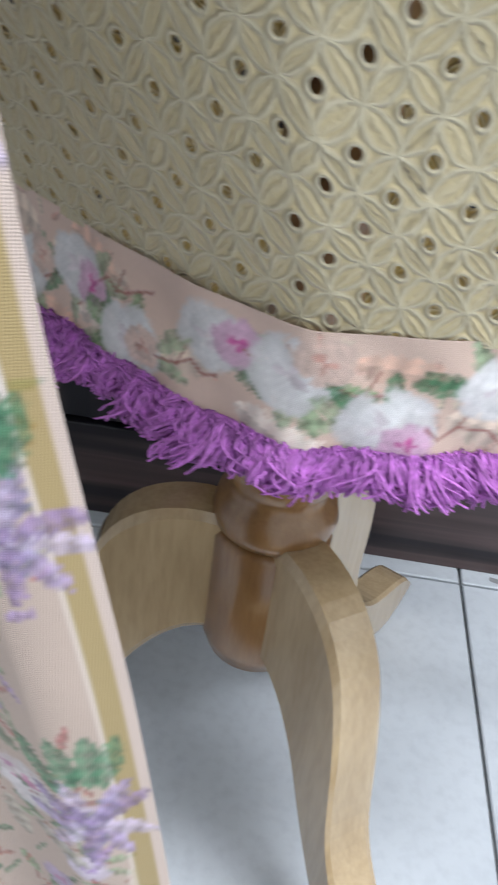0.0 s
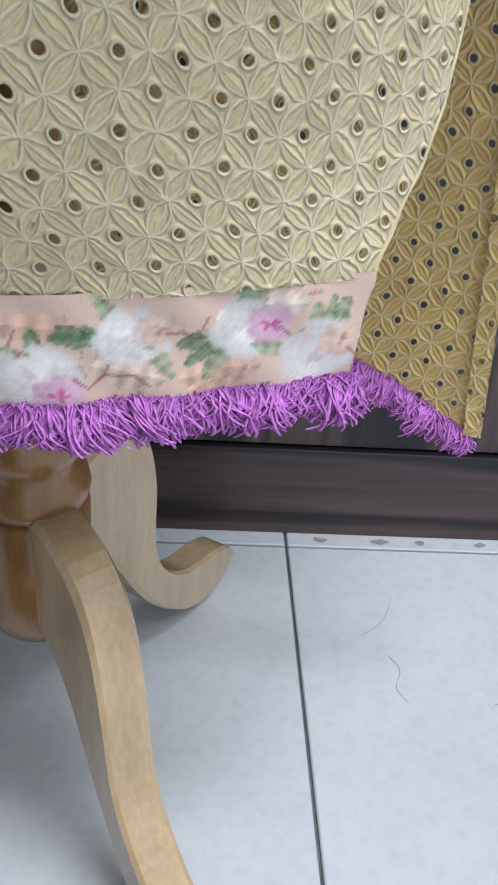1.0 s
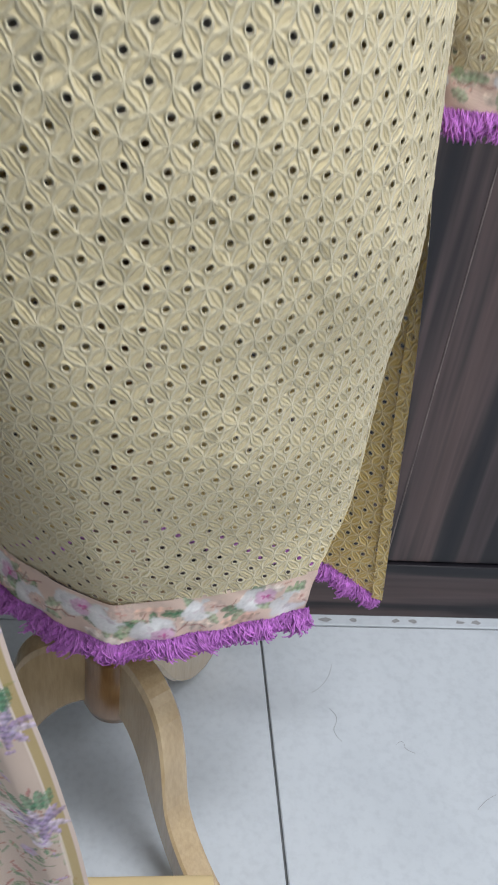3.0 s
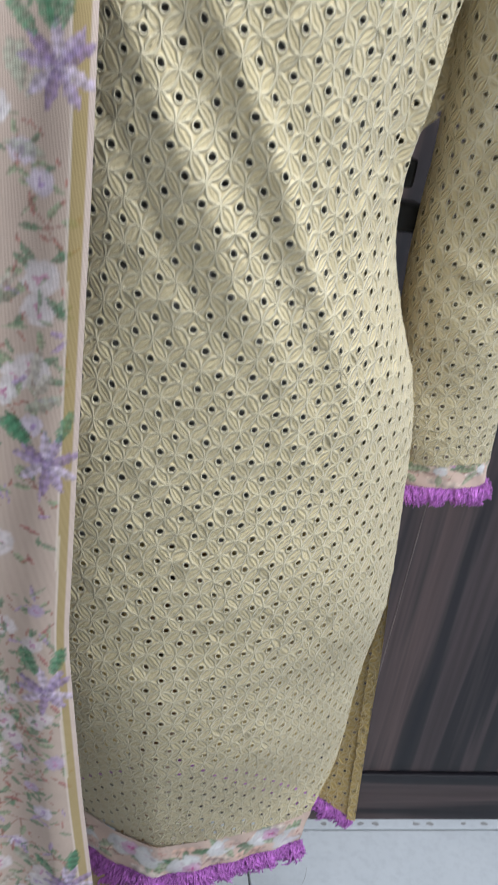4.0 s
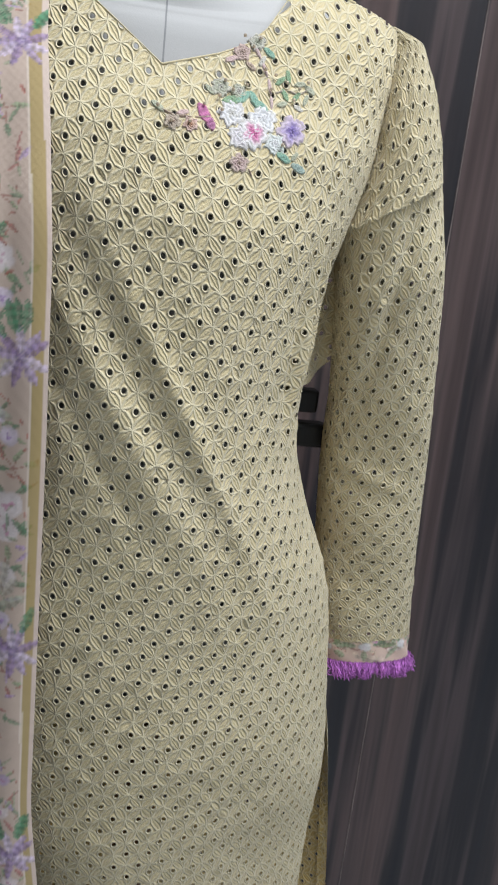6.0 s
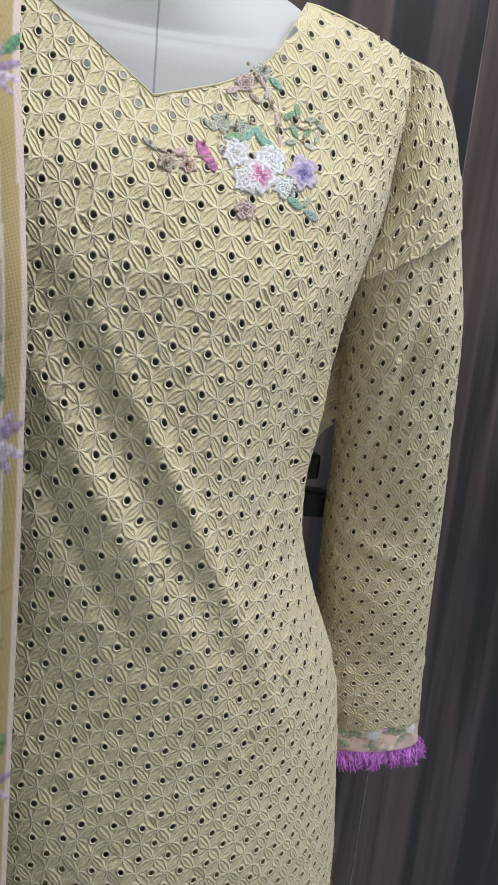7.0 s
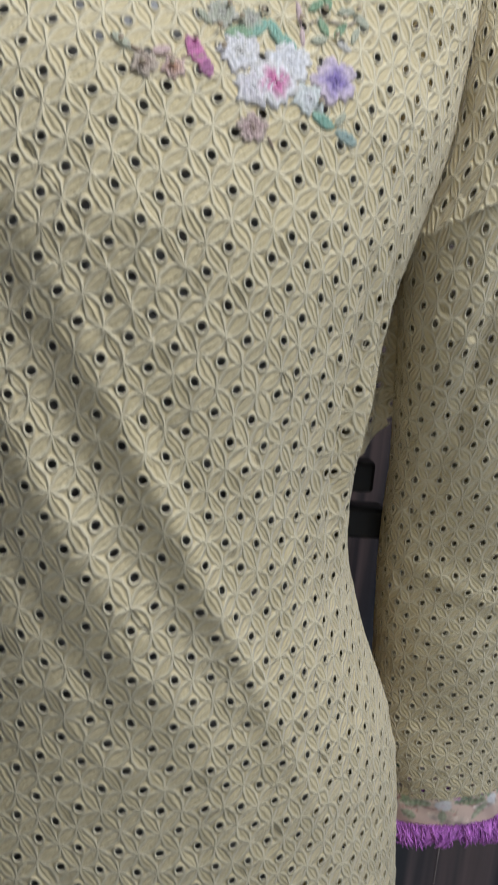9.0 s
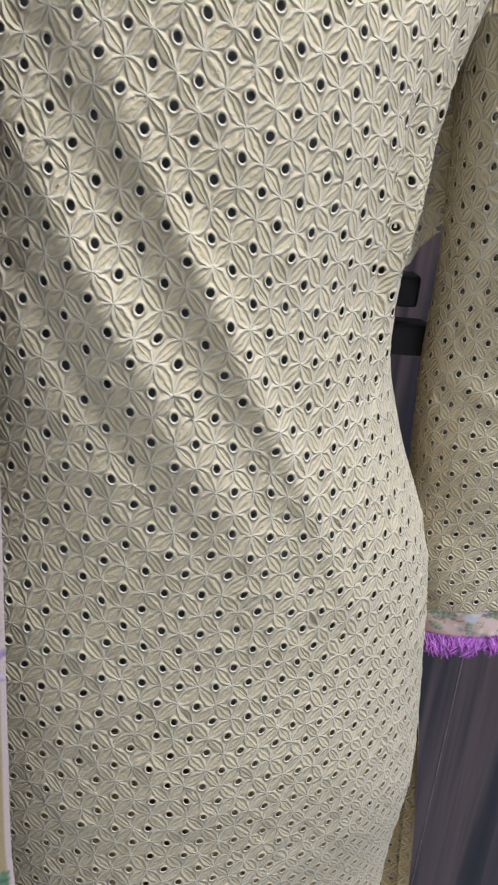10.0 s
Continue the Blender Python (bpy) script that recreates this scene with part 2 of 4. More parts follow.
under(part("plinth", box(-2.19, 2.19, WALL_Y - 0.006, WALL_Y + 0.45, 0, 0.105, 0.0015), LAMINATE_FLAT), wardrobe)
under(part("carcass", box(-2.19, 2.19, WALL_Y + 0.024, WALL_Y + 0.45, 0.106, 2.4), GAP), wardrobe)
seams = [-2.19, -1.333, -0.453, 0.427, 1.307, 2.19]
for a, b in zip(seams, seams[1:]):
    under(part("door", box(a + 0.0007, b - 0.0007, WALL_Y, WALL_Y + 0.022, 0.108, 2.4, 0.001), LAMINATE), wardrobe)

# Edge banding whose pale colour stands in for the light its edge catches.
LIT_EDGE = plain_material("lit_edge_banding", (0.16, 0.13, 0.125), 0.4, 0.4, 30)
for x in seams[1:-1]:
    under(part("edge_strip", box(x - 0.0009, x + 0.0009, WALL_Y - 0.0006, WALL_Y + 0.012, 0.112, 2.395, 0.0003, 1), LIT_EDGE), wardrobe)

# ---- dress form stand ----
PX, PY = 0.060, 0.058
stand = empty("wooden_stand", "varnished wooden pedestal stand with three curved legs on the tiled floor", "stand", (PX, PY, 0))
under(part("hub", turned([(0.0, 0.163), (0.02, 0.163), (0.029, 0.168), (0.034, 0.182), (0.034, 0.258), (0.031, 0.262)], PX, PY), STAND_BROWN, None, "", True), stand)
under(part("collar", turned([(0.028, 0.262), (0.033, 0.265), (0.035, 0.273), (0.033, 0.282), (0.028, 0.286), (0.026, 0.292), (0.032, 0.3), (0.033, 0.312), (0.028, 0.324), (0.026, 0.335)], PX, PY), STAND_BROWN, None, "", True), stand)
under(part("shaft", turned([(0.026, 0.334), (0.024, 0.42), (0.024, 0.83)], PX, PY), STAND_BROWN, None, "", True), stand)


def leg_mesh(angle, bulge=0.0):
    """A cabriole leg sawn from a board: a flat S curve with an upturned toe."""
    top = [(0.02, 0.268), (0.034, 0.273), (0.054, 0.272), (0.077, 0.264), (0.096, 0.243), (0.107, 0.203), (0.113, 0.167), (0.117, 0.135), (0.129, 0.11), (0.15, 0.086), (0.178, 0.066), (0.21, 0.058), (0.236, 0.05), (0.26, 0.036), (0.264, 0.024)]
    low = [(0.02, 0.183), (0.036, 0.184), (0.053, 0.174), (0.073, 0.15), (0.09, 0.118), (0.113, 0.083), (0.14, 0.052), (0.172, 0.022), (0.205, 0.004), (0.228, 0.0), (0.248, 0.01), (0.26, 0.018)]

    def smooth_line(pts, n=40):
        p = np.array(pts)
        d = np.r_[0, np.cumsum(np.hypot(*np.diff(p, axis=0).T))]
        q = np.linspace(0, d[-1], n)
        x, z = np.interp(q, d, p[:, 0]), np.interp(q, d, p[:, 1])
        for _ in range(3):
            x[1:-1], z[1:-1] = (x[:-2] + 2 * x[1:-1] + x[2:]) / 4, (z[:-2] + 2 * z[1:-1] + z[2:]) / 4
        return x, z

    top = [(r + bulge * math.exp(-((z - 0.225) / 0.05) ** 2) * (r > 0.05), z + 0.6 * bulge * math.exp(-((z - 0.25) / 0.03) ** 2) * (r > 0.05)) for r, z in top]
    (tx, tz), (lx, lz) = smooth_line(top), smooth_line(low)
    ca, sa, half, e = math.cos(angle), math.sin(angle), 0.0148, 0.003
    bm, rings = bmesh.new(), []
    for k in range(len(tx)):
        ring = []
        for w, f in ((-half, 0.06), (-half + e, 0.0), (half - e, 0.0), (half, 0.06), (half, 0.94), (half - e, 1.0), (-half + e, 1.0), (-half, 0.94)):
            r, z = tx[k] + (lx[k] - tx[k]) * f, tz[k] + (lz[k] - tz[k]) * f
            ring.append(bm.verts.new((PX + r * ca - w * sa, PY + r * sa + w * ca, z)))
        rings.append(ring)
    for a, b in zip(rings, rings[1:]):
        for k in range(8):
            bm.faces.new((a[k], b[k], b[(k + 1) % 8], a[(k + 1) % 8]))
    bm.faces.new(rings[0])
    bm.faces.new(list(reversed(rings[-1])))
    bmesh.ops.recalc_face_normals(bm, faces=bm.faces)
    return bm


for deg, bulge in ((-56, 0.0), (61, 0.016), (180, 0.0)):
    under(part("leg", leg_mesh(radians(deg), bulge), STAND_PALE), stand)

def padded_block(x0, x1, y0, y1, h):
    """A cream covered block whose cover is folded over the top edge in a soft, uneven flap."""
    thing = empty("covered_block", "cream covered block with a folded top edge standing on the tiles", "block", ((x0 + x1) / 2, (y0 + y1) / 2, 0))
    under(part("body", box(x0, x1, y0, y1, 0.0, h - 0.002, 0.004, 3), COVER), thing)
    n, rows, verts = 60, [], []
    for i in range(n + 1):
        f = i / n
        x = x0 - 0.001 + (x1 - x0 + 0.002) * f
        drop, puff = 0.009 + 0.004 * math.sin(f * 5 + 1) + 0.0015 * math.sin(f * 23), 0.0018 + 0.0012 * math.sin(f * 9)
        for y, z in ((y1 + 0.001, h - 0.004), (y1 - 0.003, h), ((y0 + y1) / 2, h + puff), (y0 + 0.004, h + 0.0012), (y0 - 0.0015 - puff, h - 0.003), (y0 - 0.0025 - puff, h - 0.006), (y0 - 0.0015, h - drop), (y0 + 0.001, h - drop - 0.001)):
            verts.append((x, y, z))
    under(sheet("cover_flap", verts, grid_faces(n + 1, 8), COVER), thing)
    return thing


padded_block(-0.11, 0.160, -0.165, -0.110, 0.130)

# ---- dress shape ----
# height, middle x, half widths left and right, front y, side y left and right, ridge
FRONT = np.array([
    (1.47, 0.02, 0.185, 0.20, -0.018, 0.018, 0.020, 0), (1.44, 0.02, 0.187, 0.20, -0.062, 0.008, 0.008, 0), (1.40, 0.02, 0.19, 0.198, -0.090, 0.0, 0.0, 0),
    (1.36, 0.02, 0.19, 0.19, -0.112, 0.0, 0.0, 0), (1.32, 0.02, 0.186, 0.186, -0.14, 0.0, 0.0, 0), (1.26, 0.02, 0.18, 0.172, -0.158, 0.0, 0.0, 0),
    (1.20, 0.02, 0.172, 0.152, -0.162, 0.01, 0.0, 0), (1.12, 0.02, 0.158, 0.149, -0.163, 0.02, 0.02, 0), (1.06, 0.02, 0.158, 0.158, -0.16, 0.025, 0.025, 0),
    (1.00, 0.022, 0.178, 0.177, -0.158, 0.03, 0.03, 0)])
FRONT = np.vstack([FRONT, np.array([
    (0.95, 0.022, 0.20, 0.198, -0.155, 0.03, 0.03, 0), (0.90, 0.022, 0.212, 0.211, -0.15, 0.03, 0.03, 0), (0.86, 0.022, 0.218, 0.218, -0.147, 0.03, 0.03, 0),
    (0.80, 0.022, 0.222, 0.226, -0.145, 0.03, 0.028, 0.05), (0.72, 0.026, 0.215, 0.224, -0.138, 0.03, 0.018, 0.15), (0.60, 0.035, 0.20, 0.211, -0.115, 0.04, -0.002, 0.5),
    (0.50, 0.05, 0.17, 0.190, -0.085, 0.055, -0.012, 0.9), (0.45, 0.06, 0.16, 0.162, -0.066, 0.06, -0.024, 1), (0.39, 0.06, 0.16, 0.157, -0.062, 0.055, -0.02, 1)])])


class Shell:
    """A cloth sheet laid over a table of cross sections; s runs along the cloth from its middle, z is the height."""

    def __init__(self, rows, back=False, steps=161):
        self.z = np.linspace(rows[-1, 0], rows[0, 0], 240)
        r = rows[::-1]
        cols = [np.interp(self.z, r[:, 0], r[:, k]) for k in range(1, 8)]
        ker = np.hanning(13) / np.hanning(13).sum()
        cols = [np.convolve(np.pad(c, 6, mode="edge"), ker, "valid") for c in cols]
        cx, al, ar, yc, yl, yr, w = cols
        phi = np.linspace(-math.pi / 2, math.pi / 2, steps)
        u = np.sin(phi)[None, :]
        round_, ridge = np.cos(phi)[None, :], 1 - np.abs(u) ** 1.35
        f = (1 - w[:, None]) * round_ + w[:, None] * ridge
        half = np.where(u < 0, al[:, None], ar[:, None])
        side = np.where(u < 0, yl[:, None], yr[:, None])
        x, y = cx[:, None] + half * u, side + (yc[:, None] - side) * f
        d = np.hypot(np.diff(x, axis=1), np.diff(y, axis=1))
        arc = np.concatenate([np.zeros((len(self.z), 1)), np.cumsum(d, axis=1)], axis=1)
        arc -= arc[:, steps // 2][:, None]
        self.lo, self.hi = arc[:, 0], arc[:, -1]
        self.grid = np.linspace(0, 1, 201)
        self.x, self.y = np.empty((240, 201)), np.empty((240, 201))
        for k in range(240):
            q = arc[k, 0] + self.grid * (arc[k, -1] - arc[k, 0])
            self.x[k], self.y[k] = np.interp(q, arc[k], x[k]), np.interp(q, arc[k], y[k])

    def limits(self, z):
        return np.interp(z, self.z, self.lo), np.interp(z, self.z, self.hi)

    def base(self, s, z):
        lo, hi = self.limits(z)
        g = np.clip((s - lo) / (hi - lo), 0, 1) * 200
        h = np.clip((z - self.z[0]) / (self.z[-1] - self.z[0]), 0, 1) * 239
        i, j = np.minimum(h.astype(int), 238), np.minimum(g.astype(int), 199)
        fi, fj = h - i, g - j
        out = []
        for t in (self.x, self.y):
            out.append((t[i, j] * (1 - fj) + t[i, j + 1] * fj) * (1 - fi) + (t[i + 1, j] * (1 - fj) + t[i + 1, j + 1] * fj) * fi)
        return np.stack([out[0], out[1], z], axis=-1)


def laid(base, s, z, lift):
    """Points of a sheet, raised by lift along its outward side (towards the viewer of +s, +z)."""
    e = 0.003
    p = base(s, z)
    du, dv = base(s + e, z) - base(s - e, z), base(s, z + e) - base(s, z - e)
    n = np.cross(du, dv)
    n /= np.maximum(np.linalg.norm(n, axis=-1, keepdims=True), 1e-9)
    return p + n * lift[..., None]


def eyelet_cell(levels, q):
    """One diamond of the eyelet cloth in cell units: rings from the hole's rim to the diamond's border, with embroidered relief."""
    pts, rel = [], []
    for m in levels:
        for side in range(4):
            for k in range(q):
                t = -1 + 2 * k / q
                a, b = ((t, -1), (1, t), (-t, 1), (-1, -t))[side]
                ang = math.atan2(b, a)
                w = min(1, max(0, (1 - m) / 0.5))
                a, b = m * ((1 - w) * a + w * math.cos(ang)), m * ((1 - w) * b + w * math.sin(ang))
                h = 0.0
                for d, x in ((1 - abs(a), b), (1 - abs(b), a)):
                    wd = 0.40 * (1 - x * x) + 1e-6
                    if d < wd:
                        g = d / wd
                        h = max(h, 0.35 * (1 - g * g))
                if m < 0.52:
                    h = max(h, math.sin((m - levels[0]) / (0.52 - levels[0]) * math.pi) * 0.5)
                pts.append((a, b))
                rel.append(h)
    n = 4 * q
    faces = [(r * n + k, r * n + (k + 1) % n, (r + 1) * n + (k + 1) % n, (r + 1) * n + k) for r in range(len(levels) - 1) for k in range(n)]
    return np.array(pts), np.array(rel), np.array(faces)


FINE = eyelet_cell((0.235, 0.30, 0.37, 0.44, 0.52, 0.62, 0.72, 0.82, 0.91, 1.0), 6)
COARSE = eyelet_cell((0.235, 0.36, 0.52, 0.75, 1.0), 4)
PITCH_S, PITCH_Z = 0.0214, 0.0252


def eyelet_sheet(name, base, s0, s1, z0, z1, clamp, inside, cell, mat, parent, label, relief=0.0008, fold=None, slant=None):
    pts, rel, faces = cell
    centres = []
    for r in range(int((z1 - z0) / (PITCH_Z / 2)) + 3):
        zc = z0 - PITCH_Z / 2 + r * PITCH_Z / 2
        for c in range(int((s1 - s0) / PITCH_S) + 3):
            centres.append((s0 - PITCH_S + (c + 0.5 * (r % 2)) * PITCH_S, zc))
    centres = np.array(centres)
    drop = (lambda s, z: 0 * s) if slant is None else slant
    centres = centres[inside(centres[:, 0], centres[:, 1] + drop(centres[:, 0], centres[:, 1]))]
    jit = np.random.default_rng(7).normal(0, 0.00045, centres.shape)
    s = centres[:, :1] + (pts[:, 0] + pts[:, 1])[None, :] / 2 * PITCH_S / 2
    z = centres[:, 1:] + (pts[:, 0] - pts[:, 1])[None, :] / 2 * PITCH_Z / 2
    near = (np.max(np.abs(pts), axis=1) < 0.999)[None, :]
    s, z = s + jit[:, :1] * near, z + jit[:, 1:] * near
    uv = np.tile(pts[faces], (len(centres), 1, 1))
    f = (faces[None] + (np.arange(len(centres)) * len(pts))[:, None, None]).reshape(-1, 4)
    puff = np.random.default_rng(11).normal(0, 0.00045, len(centres))[:, None] * (1 - np.max(np.abs(pts), axis=1) ** 2)[None, :]
    s, z, h = s.ravel(), z.ravel(), np.tile(rel, len(centres)) * relief + puff.ravel()
    key = np.round(np.c_[s, z] / 2e-5).astype(np.int64)
    _, first, inv = np.unique(key, axis=0, return_index=True, return_inverse=True)
    s, z, h, f = s[first], z[first], h[first], inv.ravel()[f]
    s, z = s + 0.0013 * np.sin(z * 57 + s * 21) + 0.0007 * np.sin(z * 131 + s * 90), z + 0.0013 * np.sin(s * 63 + z * 17) + 0.0007 * np.sin(s * 149 - z * 80)
    z = z + drop(s, z)
    s2, z2 = clamp(s, z)
    moved = np.hypot(s2 - s, z2 - z)
    h = h * (moved < 1e-6)
    if fold is not None:
        h = h + fold(s2, z2)
    keep = (moved[f] > 1e-6).sum(axis=1) < 4
    f, uv = f[keep], uv[keep]
    v = laid(base, s2, z2, h)
    used = np.unique(f)
    back = np.zeros(len(v), np.int64)
    back[used] = np.arange(len(used))
    return sheet(name, v[used], back[f], mat, parent, label, uvs=uv)


front = Shell(FRONT)
HEM_Z = 0.447


def neck_line(s):
    """Height of the dress's upper edge: a V at the middle, then the shoulder."""
    d = s + 0.007
    left = 1.366 - d * 0.80
    right = 1.366 + np.interp(d, [0, 0.042, 0.063, 0.078, 0.093, 0.112], [0, 0.014, 0.024, 0.038, 0.062, 0.094])
    z = np.where(d < 0, left, right)
    return np.minimum(z, 1.453 - np.clip(np.abs(s) - 0.11, 0, 1) * 0.21)


def drag_folds(s, z):
    """Soft drag lines that run down from the covered side of the bust to the waist, and gathers at the armhole."""
    h = 0.0045 * np.exp(-(((z - 1.19) + (s + 0.01) * 1.75) / 0.017) ** 2) * np.exp(-((s - 0.04) / 0.07) ** 2)
    h = h - 0.0028 * np.exp(-(((z - 1.145) + (s + 0.01) * 1.75) / 0.02) ** 2) * np.exp(-((s - 0.0) / 0.07) ** 2)
    h = h + 0.004 * np.exp(-(((z - 1.10) + (s + 0.01) * 1.6) / 0.02) ** 2) * np.exp(-((s + 0.03) / 0.06) ** 2)
    h = h - 0.0026 * np.exp(-(((z - 1.06) + (s + 0.02) * 1.5) / 0.018) ** 2) * np.exp(-((s + 0.04) / 0.05) ** 2)
    h = h + 0.0075 * np.sin((s - 0.12) * 190 + z * 16) * np.exp(-((s - 0.172) / 0.036) ** 2) * np.exp(-((z - 1.16) / 0.07) ** 2)
    h = h + 0.0025 * np.sin(s * 23 + z * 9 + 1.0) * np.clip((0.95 - z) / 0.3, 0, 1) + 0.0015 * np.sin(z * 31 + s * 17)
    return h


def cloth_slant(s, z):
    """The cloth's rows sink towards the clipped side, more at the chest than at the hem."""
    return -s * np.interp(z, [0.45, 0.8, 1.1, 1.4], [0.03, 0.07, 0.15, 0.18])


def clamp_front(s, z):
    z2 = np.clip(z, HEM_Z, None)
    z2 = np.minimum(z2, neck_line(s))
    lo, hi = front.limits(z2)
    return np.clip(s, lo, hi), z2


def inside_front(s, z):
    lo, hi = front.limits(z)
    return (z > HEM_Z - 0.012) & (z < neck_line(s) + 0.012) & (s > lo - 0.012) & (s < hi + 0.012)


dress = empty("eyelet_dress", "pale mustard eyelet cotton dress with floral band and purple fringe", "dress", (0.02, 0.0, HEM_Z))
under(eyelet_sheet("front_panel", front.base, -0.36, 0.36, HEM_Z - 0.06, 1.52, clamp_front, inside_front, FINE, EYELET, None, "", fold=drag_folds, slant=cloth_slant), dress)

# back sheet: the same sides above the slit, then hanging free behind
BACK = FRONT.copy()
BACK[:, 4] = np.interp(-FRONT[:, 0], [-1.47, -1.42, -1.3, -1.12, -0.95, -0.8, -0.5, -0.39], [0.03, 0.06, 0.10, 0.10, 0.13, 0.145, 0.16, 0.16])
low = FRONT[:, 0] < 0.78
zz = FRONT[low, 0]
xr = np.interp(-zz, [-0.76, -0.647, -0.504, -0.394, -0.30], [0.256, 0.279, 0.303, 0.319, 0.332])
BACK[low, 3] = xr - BACK[low, 1]
BACK[low, 2] = 0.215
BACK[low, 6] = np.interp(-zz, [-0.76, -0.647, -0.504, -0.394, -0.30], [0.025, 0.045, 0.075, 0.089, 0.096])
BACK[low, 5] = 0.05
BACK[:, 7] = np.clip((0.80 - FRONT[:, 0]) / 0.22, 0, 1)
BACK = np.vstack([BACK, BACK[-1:]])
BACK[-1, 0] = 0.29
BACK[-1, 3] = 0.333 - BACK[-1, 1]
BACK[-1, 6] = 0.097
back = Shell(BACK)


def back_hem(s):
    hi = np.interp(0.35, back.z, back.hi)
    return 0.330 - 0.038 * np.clip((s - (hi - 0.085)) / 0.08, 0, 1) ** 1.2


def clamp_back(s, z):
    z2 = np.clip(z, back_hem(s), np.minimum(1.432 - np.clip(np.abs(s) - 0.11, 0, 1) * 0.05, 1.30 + 1.05 * np.abs(s)))
    lo, hi = back.limits(z2)
    return np.clip(s, lo, hi), z2


def inside_back(s, z):
    lo, hi = back.limits(z)
    return (z > back_hem(s) - 0.012) & (z < np.minimum(1.444, 1.312 + 1.05 * np.abs(s))) & (s > lo - 0.012) & (s < hi + 0.012)


under(eyelet_sheet("back_panel", back.base, -0.36, 0.40, 0.30, 1.46, clamp_back, inside_back, COARSE, LINING, None, "mustard inner face of the back panel beside the open slit", relief=-0.0005), dress)


def edging(name, base, sv, zv, inward, lift, thing):
    """A narrow turned edge: a strip with a rounded back along the line (sv, zv); inward: its width as (ds, dz)."""
    k = np.linspace(0, 1, 6)
    S = np.asarray(sv)[:, None] + inward[0] * k[None, :]
    Z = np.asarray(zv)[:, None] + inward[1] * k[None, :]
    hump = lift * (0.5 + 1.6 * np.sin(np.pi * np.clip(k, 0, 1)))[None, :] + 0 * S
    v = laid(base, S.ravel(), Z.ravel(), hump.ravel() + drag_folds(S.ravel(), Z.ravel()) * (base == front.base))
    return under(sheet(name, v, grid_faces(len(sv), 6), EYELET_PLAIN), thing)


ns = np.linspace(-0.135, 0.15, 180)
edging("neck_facing", front.base, ns, neck_line(ns) + 0.0005, (0.0, -0.0016), 0.0005, dress)
ez = np.linspace(HEM_Z, 0.75, 120)
edging("slit_edge", front.base, front.limits(ez)[1] + 0.0008 * np.sin(ez * 260), ez, (-0.0022, 0.0), 0.0006, dress)
bz = np.linspace(0.302, 0.76, 140)
edging("back_slit_edge", back.base, back.limits(bz)[1], bz, (-0.003, 0.0), -0.0008, dress)


def clamp_facing(s, z):
    z2 = np.clip(z, back_hem(s) + 0.001, 0.80)
    hi = back.limits(z2)[1]
    return np.clip(s, hi - 0.0115 * np.clip((0.80 - z2) / 0.15, 0.05, 1), hi), z2


under(eyelet_sheet("slit_facing", lambda s, z: back.base(s, z) + np.array((0.0, -0.004, 0.0)), 0.0, 0.40, 0.30, 0.80, clamp_facing,
                   lambda s, z: (z > back_hem(s) - 0.01) & (z < 0.80) & (s < back.limits(z)[1] + 0.01) & (s > back.limits(z)[1] - 0.024), COARSE, LINING, None, "turned-back stitched edge of the slit", relief=-0.0009), dress)

# ---- sleeves ----
# share of the way down, inner x, outer x, inner z, outer z, middle y, half depth
SLEEVE = np.array([
    (0.0, 0.186, 0.277, 1.266, 1.318, 0.006, 0.050), (0.12, 0.200, 0.293, 1.20, 1.247, 0.012, 0.050), (0.3, 0.217, 0.314, 1.115, 1.14, 0.045, 0.044),
    (0.5, 0.225, 0.336, 1.015, 1.03, 0.072, 0.038), (0.75, 0.235, 0.352, 0.90, 0.908, 0.090, 0.034), (1.0, 0.257, 0.366, 0.792, 0.796, 0.102, 0.028)])
CUFF = 0.032
CAP = np.array([
    (0.0, 0.203, 0.216, 1.436, 1.438, 0.010, 0.012), (0.15, 0.211, 0.240, 1.424, 1.427, 0.006, 0.028), (0.4, 0.209, 0.256, 1.386, 1.388, 0.003, 0.042),
    (0.7, 0.202, 0.268, 1.328, 1.348, 0.003, 0.050), (1.0, 0.184, 0.275, 1.262, 1.317, 0.004, 0.053)])


def tube_base(rows, mirror=1.0):
    fine = np.linspace(0, 1, 80)
    cols = [np.interp(fine, rows[:, 0], rows[:, k]) for k in range(1, 7)]
    ker = np.hanning(9) / np.hanning(9).sum()
    cols = [np.convolve(np.pad(c, 4, mode="reflect", reflect_type="odd"), ker, "valid") for c in cols]
    length = 0.5 * ((rows[0, 3] - rows[-1, 3]) + (rows[0, 4] - rows[-1, 4]))

    def base(s, z):
        # s: way round (0 in front), z: height above the lower edge along the tube
        f = 1 - z / length
        xi, xo, zi, zo, yc, hd = (np.interp(f, fine, c) for c in cols)
        ang = s / 0.055
        w = np.sin(ang)
        x = (xi + xo) / 2 + (xo - xi) / 2 * w
        zz = (zi + zo) / 2 + (zo - zi) / 2 * w
        y = yc - hd * np.sign(np.cos(ang)) * np.abs(np.cos(ang)) ** 0.8
        x = 0.02 + (x - 0.02) * mirror
        return np.stack([x, y, zz], axis=-1)

    return base, length


HALF = 0.055 * math.pi


